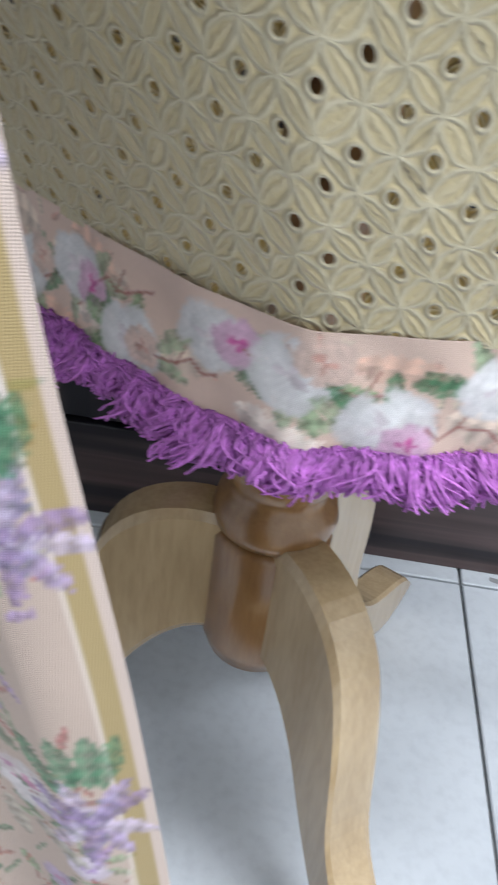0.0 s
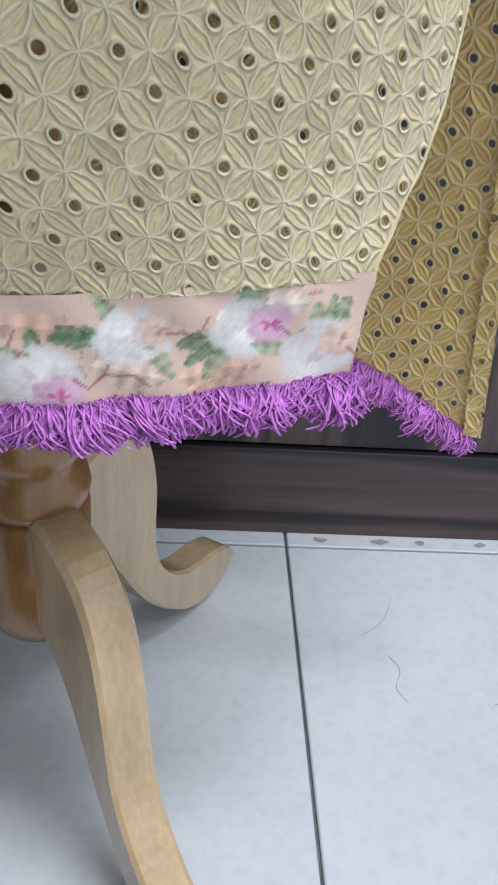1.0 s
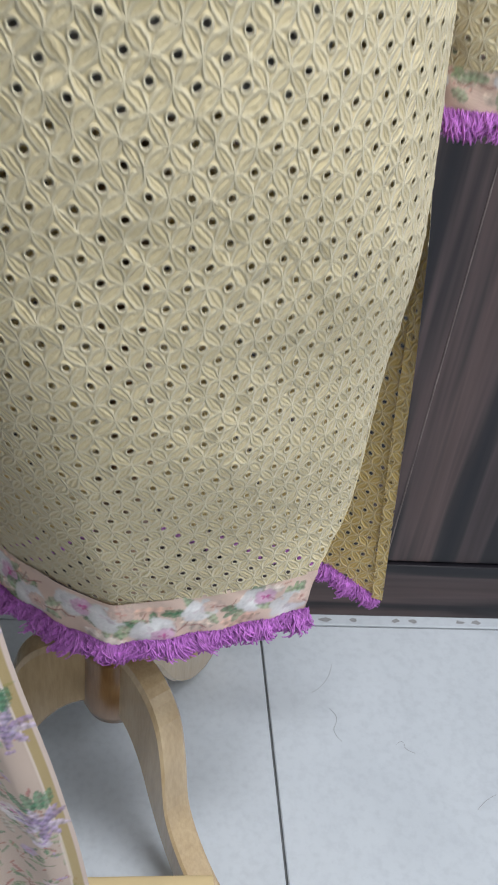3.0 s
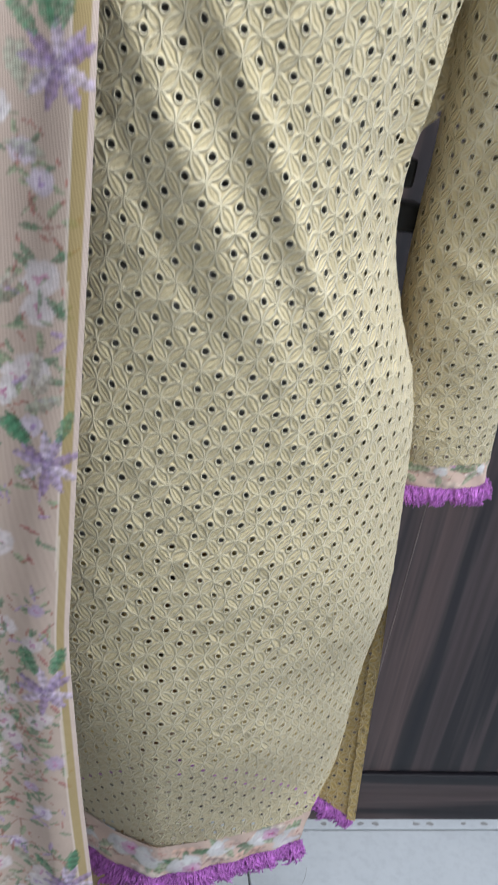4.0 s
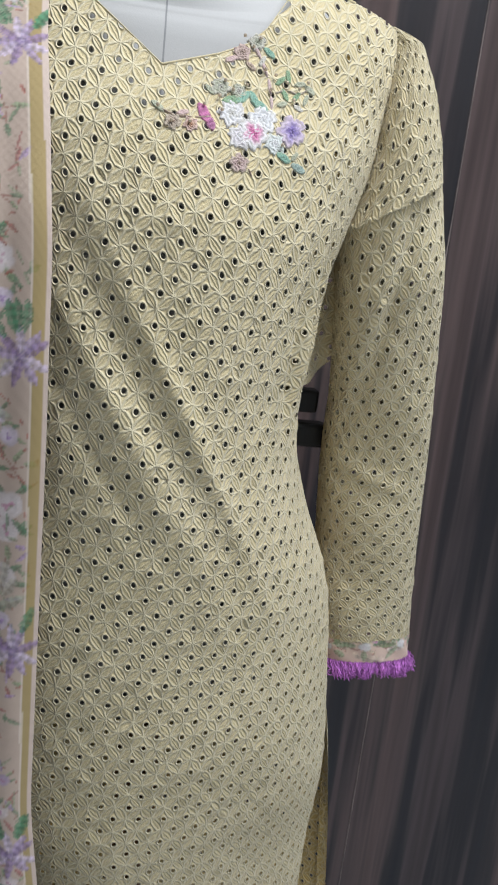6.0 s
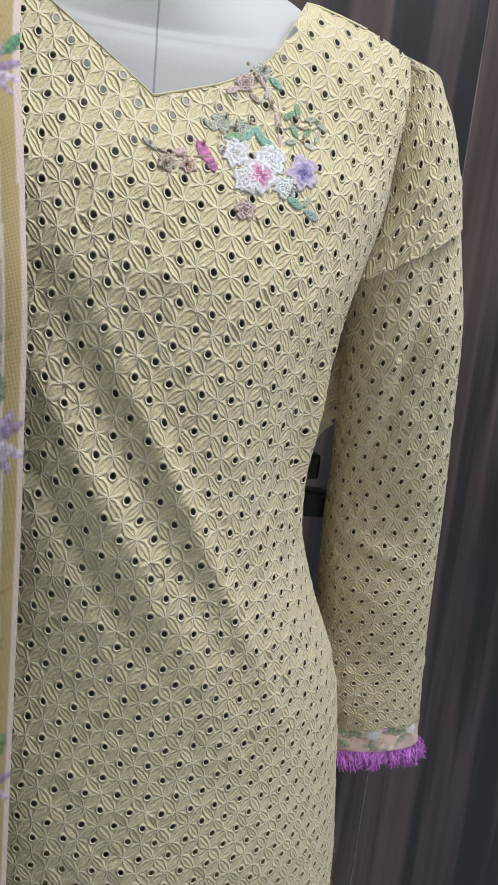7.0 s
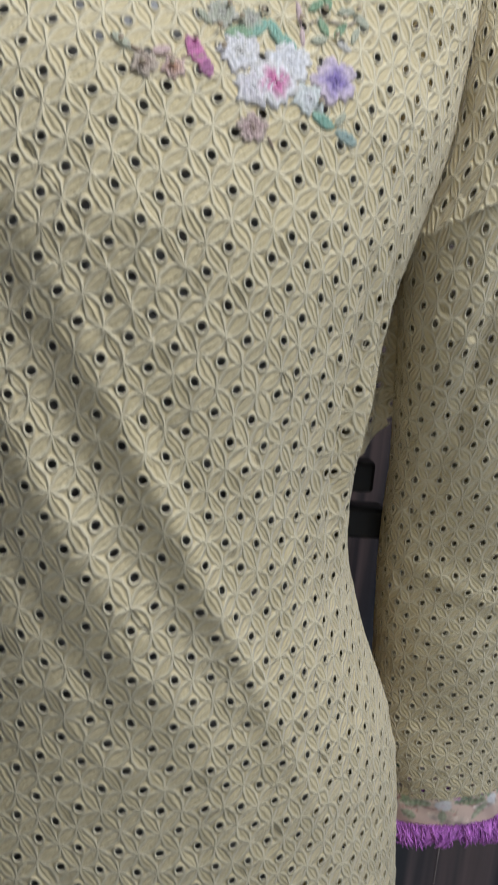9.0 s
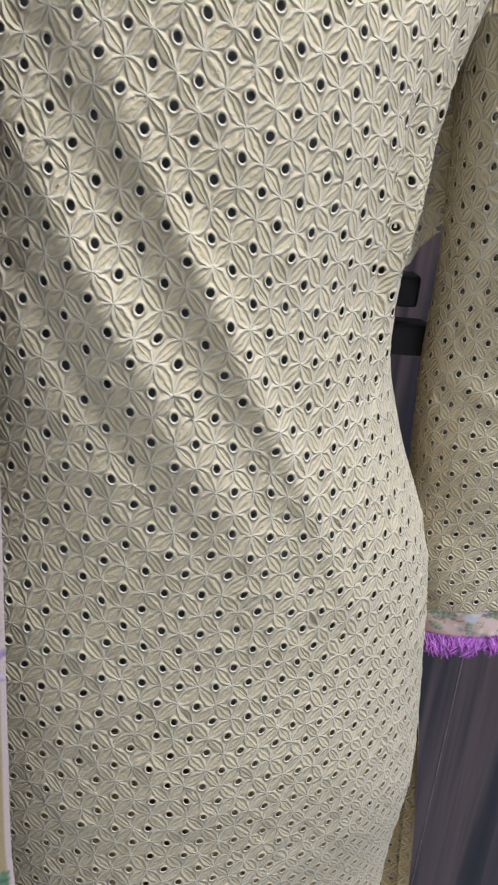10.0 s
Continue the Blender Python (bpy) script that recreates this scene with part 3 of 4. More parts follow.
def sleeve_fold(s, z):
    h = 0.002 * np.sin(z * 40 + s * 30) * np.exp(-((s + 0.03) / 0.05) ** 2) + 0.003 * np.sin(z * 13 - s * 40) * np.clip(z / 0.4, 0, 1)
    h = h - 0.006 * np.exp(-((s + 0.018 - (z - 0.40) * 0.35) / 0.012) ** 2) * np.exp(-((z - 0.42) / 0.075) ** 2)
    return h + 0.0035 * np.exp(-((z - 0.245 + s * 0.5) / 0.010) ** 2) * np.exp(-((s + 0.02) / 0.04) ** 2)


def add_sleeve(mirror, cell):
    for nm, rows, low in (("sleeve", SLEEVE, CUFF), ("shoulder_cap", CAP, 0.0)):
        base, length = tube_base(rows, mirror)
        under(eyelet_sheet(nm, base if mirror > 0 else (lambda s, z, b=base: b(-s, z)), -HALF, HALF, low, length, lambda s, z, l=length, o=low: (np.clip(s, -HALF, HALF), np.clip(z, o, l)),
                           lambda s, z, l=length, o=low: (z > o - 0.011) & (z < l + 0.011) & (np.abs(s) < HALF + 0.011), cell, EYELET, None, "", fold=sleeve_fold), dress)


add_sleeve(1.0, FINE)
add_sleeve(-1.0, COARSE)


def underarm_edge(x):
    return np.interp(x, [0.13, 0.176, 0.19, 0.204, 0.23], [1.113, 1.113, 1.118, 1.134, 1.172])


def underarm_base(x, z):
    """Slack cloth that hangs between the bust and the sleeve."""
    q = np.clip((1.30 - z) / 0.18, 0, 1)
    y = 0.012 + 0.026 * q - 0.011 * np.sin((x - 0.15) * 150 + z * 14) * q
    return np.stack([x + 0 * z, y, z + 0 * x], axis=-1)


under(eyelet_sheet("underarm_gather", underarm_base, 0.12, 0.24, 1.09, 1.30, lambda s, z: (np.clip(s, 0.132, 0.226), np.clip(z, underarm_edge(np.clip(s, 0.132, 0.226)), 1.30)),
                   lambda s, z: (s > 0.124) & (s < 0.234) & (z > underarm_edge(s) - 0.011) & (z < 1.31), FINE, EYELET, None, "slack gathered cloth under the arm"), dress)

# ---- floral prints ----
BASE_PEACH = np.array((0.68, 0.51, 0.43))


class Painter:
    """Prints flowers, leaves and twigs on points (u, v), in metres."""

    def __init__(self, u, v, ground, seed):
        self.u, self.v, self.rng = u, v, np.random.default_rng(seed)
        self.c = np.tile(np.array(ground, float), (len(u), 1))
        a = self.rng.uniform(0, 6, 8)
        self.ink = (np.sin(u * 820 + 3 * np.sin(v * 310 + a[0]) + a[1]) * np.sin(v * 910 + 3 * np.sin(u * 270 + a[2]) + a[3]) + 0.7 * np.sin(u * 2100 + a[4]) * np.sin(v * 1900 + a[5])) * 0.5
        self.c *= (1 + 0.035 * np.sin(u * 130 + a[6]) * np.sin(v * 90 + a[7]) + 0.03 * self.ink)[:, None]

    def lay(self, mask, color):
        self.c += mask[:, None] * (np.array(color) - self.c)

    def near(self, u, v, r):
        return np.nonzero((np.abs(self.u - u) < r) & (np.abs(self.v - v) < r))[0]

    def leaf(self, u, v, ang, length, width, color):
        k = self.near(u, v, length)
        du, dv = self.u[k] - u, self.v[k] - v
        a, b = du * math.cos(ang) + dv * math.sin(ang), -du * math.sin(ang) + dv * math.cos(ang)
        t = np.clip(a / length + 0.5, 0, 1)
        w = width * np.sqrt(np.clip(np.sin(np.pi * t), 0, 1)) / 2
        m = np.clip((w - np.abs(b)) / (0.12 * width) + self.ink[k] * 1.6, 0, 1) * (np.abs(a) < length / 2) * (0.75 + 0.25 * np.clip(1 + self.ink[k] * 3, 0, 1))
        m = m * (np.abs(b) < w * 1.15)
        shade = 1 + 0.35 * np.sign(b) * 0.6 + 0.25 * np.sin(a / length * 25)
        self.c[k] += (m * 0.8)[:, None] * (np.array(color)[None, :] * shade[:, None] - self.c[k])

    def twig(self, pts, width, color):
        for (u0, v0), (u1, v1) in zip(pts, pts[1:]):
            L = math.hypot(u1 - u0, v1 - v0) + 1e-9
            k = self.near((u0 + u1) / 2, (v0 + v1) / 2, L)
            t = np.clip(((self.u[k] - u0) * (u1 - u0) + (self.v[k] - v0) * (v1 - v0)) / L ** 2, 0, 1)
            d = np.hypot(self.u[k] - u0 - t * (u1 - u0), self.v[k] - v0 - t * (v1 - v0))
            m = np.clip((width - d) / (0.5 * width), 0, 1) * 0.8
            self.c[k] += m[:, None] * (np.array(color) - self.c[k])

    def petal(self, u, v, ang, length, width, color, strength=0.9):
        """A soft, ragged-edged dab of one colour, a little darker towards one side."""
        k = self.near(u, v, max(length, width))
        du, dv = self.u[k] - u, self.v[k] - v
        a, b = (du * math.cos(ang) + dv * math.sin(ang)) * 2 / length, (-du * math.sin(ang) + dv * math.cos(ang)) * 2 / width
        rr = np.hypot(a, b) + 0.22 * self.ink[k] + 0.12 * np.sin(3 * np.arctan2(b, a) + u * 900)
        m = np.clip((1 - rr) / 0.35, 0, 1) * strength
        self.c[k] += m[:, None] * (np.array(color)[None, :] * (1 + 0.10 * b + 0.14 * self.ink[k])[:, None] - self.c[k])

    def rose(self, u, v, r, outer, inner):
        """A painted rose: loose overlapping petals round a coloured heart."""
        g = self.rng
        for ring, count in ((0.62, 6), (0.3, 4)):
            ph = g.uniform(0, 6)
            for k in range(count):
                a = ph + 6.283 * k / count + g.uniform(-0.3, 0.3)
                col = np.array(outer) * g.uniform(0.82, 1.08)
                self.petal(u + ring * r * math.cos(a), v + ring * r * math.sin(a) * 0.85, a + 1.57 + g.uniform(-0.4, 0.4), r * g.uniform(0.8, 1.15), r * g.uniform(0.55, 0.75), np.minimum(col, 0.84))
        for k in range(5):
            a = g.uniform(0, 6.28)
            self.petal(u + 0.2 * r * math.cos(a), v + 0.2 * r * math.sin(a), a, r * g.uniform(0.3, 0.55), r * 0.22, np.array(inner) * g.uniform(0.8, 1.15), 0.8)

    def spray(self, u, v, size, flower, inner):
        r = self.rng
        for _ in range(r.integers(4, 7)):
            a, d = r.uniform(0, 6.28), size * r.uniform(0.9, 1.5)
            uu, vv = u + d * math.cos(a), v + d * math.sin(a)
            self.twig([(u, v), (uu, vv)], 0.0006, (0.28, 0.12, 0.10))
            green = (0.05, 0.17, 0.09) if r.uniform() < 0.6 else (0.20, 0.30, 0.17)
            self.leaf(uu, vv, a + r.uniform(-0.5, 0.5), size * r.uniform(0.8, 1.3), size * 0.42, green)
        for _ in range(3):
            a = r.uniform(0, 6.28)
            self.leaf(u + size * 1.7 * math.cos(a), v + size * 1.7 * math.sin(a), a + 1.2, size * 0.7, size * 0.18, (0.33, 0.10, 0.08))
        if flower is not None:
            self.rose(u, v, size, flower, inner)

    def iris(self, u, v, size):
        r = self.rng
        for k in range(9):
            a = k * 0.7 + r.uniform(-0.2, 0.2)
            self.leaf(u + 0.5 * size * math.cos(a), v + 0.5 * size * math.sin(a), a, size * 1.1, size * 0.36, ((0.34, 0.26, 0.44), (0.50, 0.42, 0.56), (0.25, 0.17, 0.33))[k % 3])
        for k in range(4):
            a = -1.4 + r.uniform(-0.9, 0.9)
            self.leaf(u + 1.3 * size * math.cos(a), v + 1.3 * size * math.sin(a), a, size * 1.1, size * 0.42, (0.07, 0.20, 0.11))


def band_colors(u, v, seed, size=1.0):
    p = Painter(u, v, BASE_PEACH * 1.08, seed)
    r = p.rng
    lo, hi = u.min(), u.max()
    for _ in range(int((hi - lo) / 0.005)):
        a, b = r.uniform(lo, hi), r.uniform(0, 0.05)
        p.leaf(a, b, r.uniform(0, 3), r.uniform(0.006, 0.012), 0.003, ((0.55, 0.30, 0.24), (0.62, 0.40, 0.34), (0.60, 0.52, 0.40))[r.integers(3)])
    for _ in range(int((hi - lo) / 0.02)):
        p.leaf(r.uniform(lo, hi), r.uniform(0, 0.05), r.uniform(-0.4, 0.4), r.uniform(0.03, 0.05), r.uniform(0.012, 0.02), ((0.74, 0.62, 0.52), (0.70, 0.46, 0.36), (0.76, 0.68, 0.62))[r.integers(3)])
    x = lo + 0.01
    k = 0
    while x < hi:
        v = r.uniform(0.012, 0.036)
        for _ in range(5):
            an = r.uniform(0, 6.28)
            p.leaf(x + 0.02 * math.cos(an), v + 0.014 * math.sin(an), an, r.uniform(0.016, 0.027), r.uniform(0.007, 0.011), ((0.07, 0.20, 0.10), (0.16, 0.28, 0.13), (0.30, 0.38, 0.24))[r.integers(3)])
        p.rose(x, v, size * r.uniform(0.016, 0.021), (0.80, 0.78, 0.79), (0.74, 0.66, 0.70))
        p.rose(x + r.uniform(0.006, 0.012), v + r.uniform(-0.008, 0.01), size * r.uniform(0.010, 0.013), ((0.72, 0.46, 0.62), (0.80, 0.60, 0.52))[k % 2], ((0.58, 0.10, 0.34), (0.62, 0.34, 0.28))[k % 2])
        px, pv = x + 0.014, v
        pts = [(px, pv)]
        for _ in range(5):
            px, pv = px + 0.006, pv + r.uniform(-0.006, 0.006)
            pts.append((px, pv))
        p.twig(pts, 0.0008, (0.34, 0.11, 0.10))
        p.twig([pts[2], (pts[2][0] + 0.004, pts[2][1] + 0.01)], 0.0007, (0.34, 0.13, 0.10))
        x += r.uniform(0.032, 0.05)
        k += 1
    return p.c


def band(name, base, s0, s1, z0, z1, seed, parent_thing, lift=0.0012, step=0.0011, size=1.0):
    ss, zz = np.arange(s0, s1 + step / 2, step), np.linspace(z0, z1, max(8, int((z1 - z0) / step)))
    S, Z = np.meshgrid(ss, zz)
    s, z = S.ravel(), Z.ravel()
    wav = 0.0012 * np.sin(s * 140 + z * 60) * np.sin(z * 90)
    v = laid(base, s, z, lift + wav)
    return under(sheet(name, v, grid_faces(len(zz), len(ss)), PRINT, None, "peach floral printed cotton band", colors=band_colors(s, z - z0, seed, size)), parent_thing)


flo, fhi = (float(c) for c in front.limits(np.array(0.42)))
hem_band = band("hem_band", front.base, flo + 0.004, fhi + 0.003, 0.398, HEM_Z + 0.003, 3, dress)


def fringe(name, edge, normal_out, length, count, seed, thing):
    """Loose looped threads that hang from an edge; edge(f) gives the place at a share f of its length."""
    r = np.random.default_rng(seed)
    verts, faces = [], []
    seg, rad = 6, 0.00075
    bunch = max(20, count // 28)
    sway = np.random.default_rng(seed + 50).normal(0, 1, (bunch + 1, 3))
    for _ in range(count):
        f = r.uniform(0, 1)
        p = np.array(edge(f)) + r.normal(0, 0.0009, 3)
        w = sway[int(f * bunch)]
        L = length * r.uniform(0.72, 1.0) * (1 + 0.10 * math.sin(f * 61 + seed) + 0.10 * w[0])
        lean, out = r.normal(0.25 * math.sin(f * 37 + seed) + 0.30 * w[1], 0.10), abs(r.normal(0.14 + 0.10 * w[2], 0.10))
        curl, ph = r.normal(0, 0.0028), r.uniform(0, 6)
        n = np.array(normal_out)
        t = np.cross(n, (0, 0, 1.0))
        base = len(verts)
        for k in range(seg + 1):
            q = k / seg
            c = p + np.array((0, 0, -1.0)) * L * q * (1 - 0.15 * q) + t * (lean * L * q + curl * math.sin(q * 5 + ph)) + n * (out * L * math.sin(q * 2.2) + 0.001)
            for a in range(3):
                ang = a * 2.0944 + ph
                verts.append(c + rad * (math.cos(ang) * t + math.sin(ang) * n))
        for k in range(seg):
            for a in range(3):
                b = base + 3 * k
                faces.append((b + a, b + (a + 1) % 3, b + 3 + (a + 1) % 3, b + 3 + a))
    ob = sheet(name, verts, faces, FRINGE, None, "purple loose-thread fringe")
    tagged(ob, kind="stuff")
    return under(ob, thing)


def edge_of(base, s0, s1, z):
    def at(f):
        s = np.array(s0 + (s1 - s0) * f)
        zz = np.array(z(float(s)) if callable(z) else z)
        return base(s, zz)
    return at


fringe("hem_fringe", edge_of(front.base, flo + 0.004, fhi + 0.003, 0.400), (0.0, -1.0, 0.0), 0.0215, 5200, 5, hem_band)
bhi = float(np.interp(0.33, back.z, back.hi))
fringe("back_fringe", edge_of(back.base, -0.15, bhi - 0.004, lambda s: float(back_hem(np.array(s))) + 0.002), (0.0, -1.0, 0.0), 0.02, 3400, 6, dress)
sl_base, sl_len = tube_base(SLEEVE)
cuff_band = band("cuff_band", sl_base, -HALF, HALF, 0.0, CUFF + 0.002, 9, dress, 0.001, size=0.4)
fringe("cuff_fringe", lambda f: sl_base(np.array((f * 2 - 1) * HALF), np.array(0.001)), (0.0, -1.0, 0.0), 0.020, 1500, 8, cuff_band)

# ---- dress form ----
def form_mesh():
    rows = []
    for z, rx, yf, yb in ((0.80, 0.05, -0.05, 0.05), (0.82, 0.15, -0.10, 0.08), (0.95, 0.17, -0.115, 0.10), (1.06, 0.13, -0.10, 0.07), (1.2, 0.145, -0.13, 0.07), (1.27, 0.15, -0.12, 0.07), (1.34, 0.155, -0.096, 0.06),
                          (1.37, 0.155, -0.088, 0.05), (1.39, 0.152, -0.082, 0.045), (1.405, 0.150, -0.078, 0.042), (1.42, 0.147, -0.0755, 0.042), (1.435, 0.138, -0.074, 0.042), (1.445, 0.123, -0.0725, 0.044), (1.453, 0.107, -0.0715, 0.046), (1.460, 0.086, -0.071, 0.047), (1.466, 0.072, -0.0705, 0.047), (1.4705, 0.0645, -0.0705, 0.047), (1.473, 0.0625, -0.069, 0.046), (1.5, 0.0605, -0.066, 0.047), (1.56, 0.0595, -0.063, 0.049)):
        rows.append((z, rx, yf, yb))
    rows = np.array(rows)
    z = np.r_[np.linspace(0.8, 1.42, 60), np.linspace(1.425, 1.56, 60)]
    rx, yf, yb = (np.interp(z, rows[:, 0], rows[:, k]) for k in (1, 2, 3))
    for a in (rx, yf, yb):
        a[1:-1] = (a[:-2] + 2 * a[1:-1] + a[2:]) / 4
    n = 96
    bm = bmesh.new()
    rings = []
    for k in range(len(z)):
        ring = []
        for i in range(n):
            a = 2 * math.pi * i / n
            y = (yf[k] + yb[k]) / 2 + (yb[k] - yf[k]) / 2 * math.sin(a)
            slope = 0.038 * max(0, min(1, (z[k] - 1.40) / 0.05)) * math.sin(a)
            ring.append(bm.verts.new((0.013 + rx[k] * math.cos(a), y, z[k] + slope)))
        rings.append(ring)
    for a, b in zip(rings, rings[1:]):
        for k in range(n):
            bm.faces.new((a[k], a[(k + 1) % n], b[(k + 1) % n], b[k]))
    bm.faces.new(list(reversed(rings[0])))
    bm.faces.new(rings[-1])
    return bm


form = tagged(part("dress_form", form_mesh(), FORM, None, "", True), "off-white cloth-covered dress form torso with a grey neck", "dress form")
form.data.materials.append(NECK)
rings_z = np.r_[np.linspace(0.8, 1.42, 60), np.linspace(1.425, 1.56, 60)]
for p in form.data.polygons:
    if p.index // 96 < 119 and rings_z[p.index // 96] > 1.4700:
        p.material_index = 1

# ---- scarf ----
def scarf():
    thing = empty("floral_scarf", "peach floral cotton scarf with gold border draped over the dress shoulder", "scarf", (-0.12, -0.16, 0.1))
    way = np.array([(0.115, 1.15), (0.105, 1.30), (0.07, 1.43), (0.02, 1.466), (-0.035, 1.455), (-0.085, 1.40), (-0.13, 1.335), (-0.165, 1.25), (-0.172, 1.15), (-0.166, 1.0), (-0.163, 0.8), (-0.160, 0.6), (-0.160, 0.4), (-0.16, 0.12)])
    d = np.r_[0, np.cumsum(np.hypot(*np.diff(way, axis=0).T))]
    step = 0.0014
    q = np.arange(0, d[-1], step)
    y, z = np.interp(q, d, way[:, 0]), np.interp(q, d, way[:, 1])
    ker = np.hanning(61) / np.hanning(61).sum()
    y, z = (np.convolve(np.pad(a, 30, mode="reflect", reflect_type="odd"), ker, "valid") for a in (y, z))
    edge = np.interp(-z, [-1.46, -1.386, -1.318, -1.23, -1.10, -0.99, -0.78, -0.617, -0.50, -0.469, -0.38, -0.277, -0.12], [-0.074, -0.070, -0.061, -0.052, -0.048, -0.046, -0.042, -0.021, -0.003, 0.003, 0.022, 0.040, 0.060])
    edge[q < d[3]] = -0.074
    edge = np.convolve(np.pad(edge, 30, mode="edge"), ker, "valid")
    width = 0.20
    cols = np.arange(0, width, step)
    U, Q = np.meshgrid(cols, q)
    E, Y, Z = (np.repeat(a[:, None], len(cols), axis=1) for a in (edge, y, z))
    soft = np.clip(U / 0.03, 0, 1)
    fold = 0.008 * np.sin(U * 62 + 1.5 + 0.8 * np.sin(Q * 3)) * soft * np.clip((1.45 - Z) / 0.2, 0.25, 1)
    X = E - U * 0.93
    P = np.stack([X, Y - fold - 0.004 * soft, Z], axis=-1).reshape(-1, 3)
    p = Painter(U.ravel(), Q.ravel(), (0.50, 0.395, 0.335), 21)
    r = p.rng
    for k in range(300):
        u, v = r.uniform(0.024, width), r.uniform(0, d[-1])
        if k % 4 == 0:
            p.spray(u, v, r.uniform(0.010, 0.014), (0.70, 0.64, 0.66), (0.56, 0.26, 0.40))
        elif k % 4 == 1:
            p.spray(u, v, 0.009, (0.66, 0.58, 0.70), (0.40, 0.26, 0.55))
        else:
            p.spray(u, v, r.uniform(0.008, 0.013), None, None)
    for k in range(1000):
        u, v = r.uniform(0.012, width), d[-1] * (1 - r.uniform(0, 1) ** 1.5)
        c = ((0.33, 0.09, 0.09), (0.12, 0.22, 0.13), (0.34, 0.24, 0.46), (0.25, 0.30, 0.20))[r.integers(4)]
        p.leaf(u, v, r.uniform(0, 6.3), r.uniform(0.008, 0.018), r.uniform(0.0016, 0.0042), c)
    for k in range(26):
        u, v = r.uniform(0.036, width), r.uniform(0.3, d[-1])
        p.rose(u, v, r.uniform(0.009, 0.015), (0.70, 0.66, 0.68), ((0.56, 0.20, 0.38), (0.46, 0.34, 0.56))[k % 2])
        for _ in range(5):
            an = r.uniform(0, 6.28)
            p.leaf(u + 0.026 * math.cos(an), v + 0.026 * math.sin(an), an + 0.6, r.uniform(0.018, 0.03), 0.009, ((0.12, 0.19, 0.12), (0.30, 0.33, 0.26), (0.40, 0.38, 0.32))[r.integers(3)])
    for k in range(150):
        u, v = r.uniform(0.018, width), d[-1] * r.uniform(0.58, 1.0)
        p.spray(u, v, r.uniform(0.006, 0.010), ((0.46, 0.36, 0.52), (0.66, 0.58, 0.60), None)[k % 3], (0.45, 0.20, 0.36))
    at_height = lambda h: float(np.interp(-h, -z[len(z) // 4:], q[len(z) // 4:]))
    p.c = p.c * 0.86 + 0.14 * BASE_PEACH * 0.7
    rim_w = np.interp(-Z, [-1.4, -1.1, -0.8, -0.2], [0.0045, 0.0036, 0.003, 0.003])
    gold_w = np.interp(-Z, [-1.4, -1.2, -1.0, -0.8, -0.5, -0.2], [0.011, 0.0095, 0.0075, 0.0065, 0.0075, 0.0085])
    gold = ((U > rim_w) & (U < rim_w + gold_w)).ravel()
    p.c[gold] = p.c[gold] * 0.30 + 0.70 * np.array((0.34, 0.25, 0.06))
    rim = (U <= rim_w).ravel()
    p.c[rim] = p.c[rim] * 0.6 + 0.4 * np.array((0.72, 0.60, 0.55))
    selvage = (np.abs(U - rim_w - gold_w - 0.0006) < 0.0008).ravel()
    p.c[selvage] = p.c[selvage] * 0.5 + 0.5 * np.array((0.76, 0.68, 0.62))
    for h in (1.365, 1.153, 0.924, 0.739, 0.53, 0.435, 0.32):
        p.iris(0.02, at_height(h), 0.022)
    under(sheet("cloth", P, grid_faces(len(q), len(cols)), PRINT, None, "", colors=p.c), thing)
    return thing


scarf()

# ---- embroidered flowers on the chest ----
def s_at(x, z):
    q = np.linspace(-0.2, 0.25, 400)
    return float(np.interp(x, front.base(q, np.full(400, z))[:, 0], q))


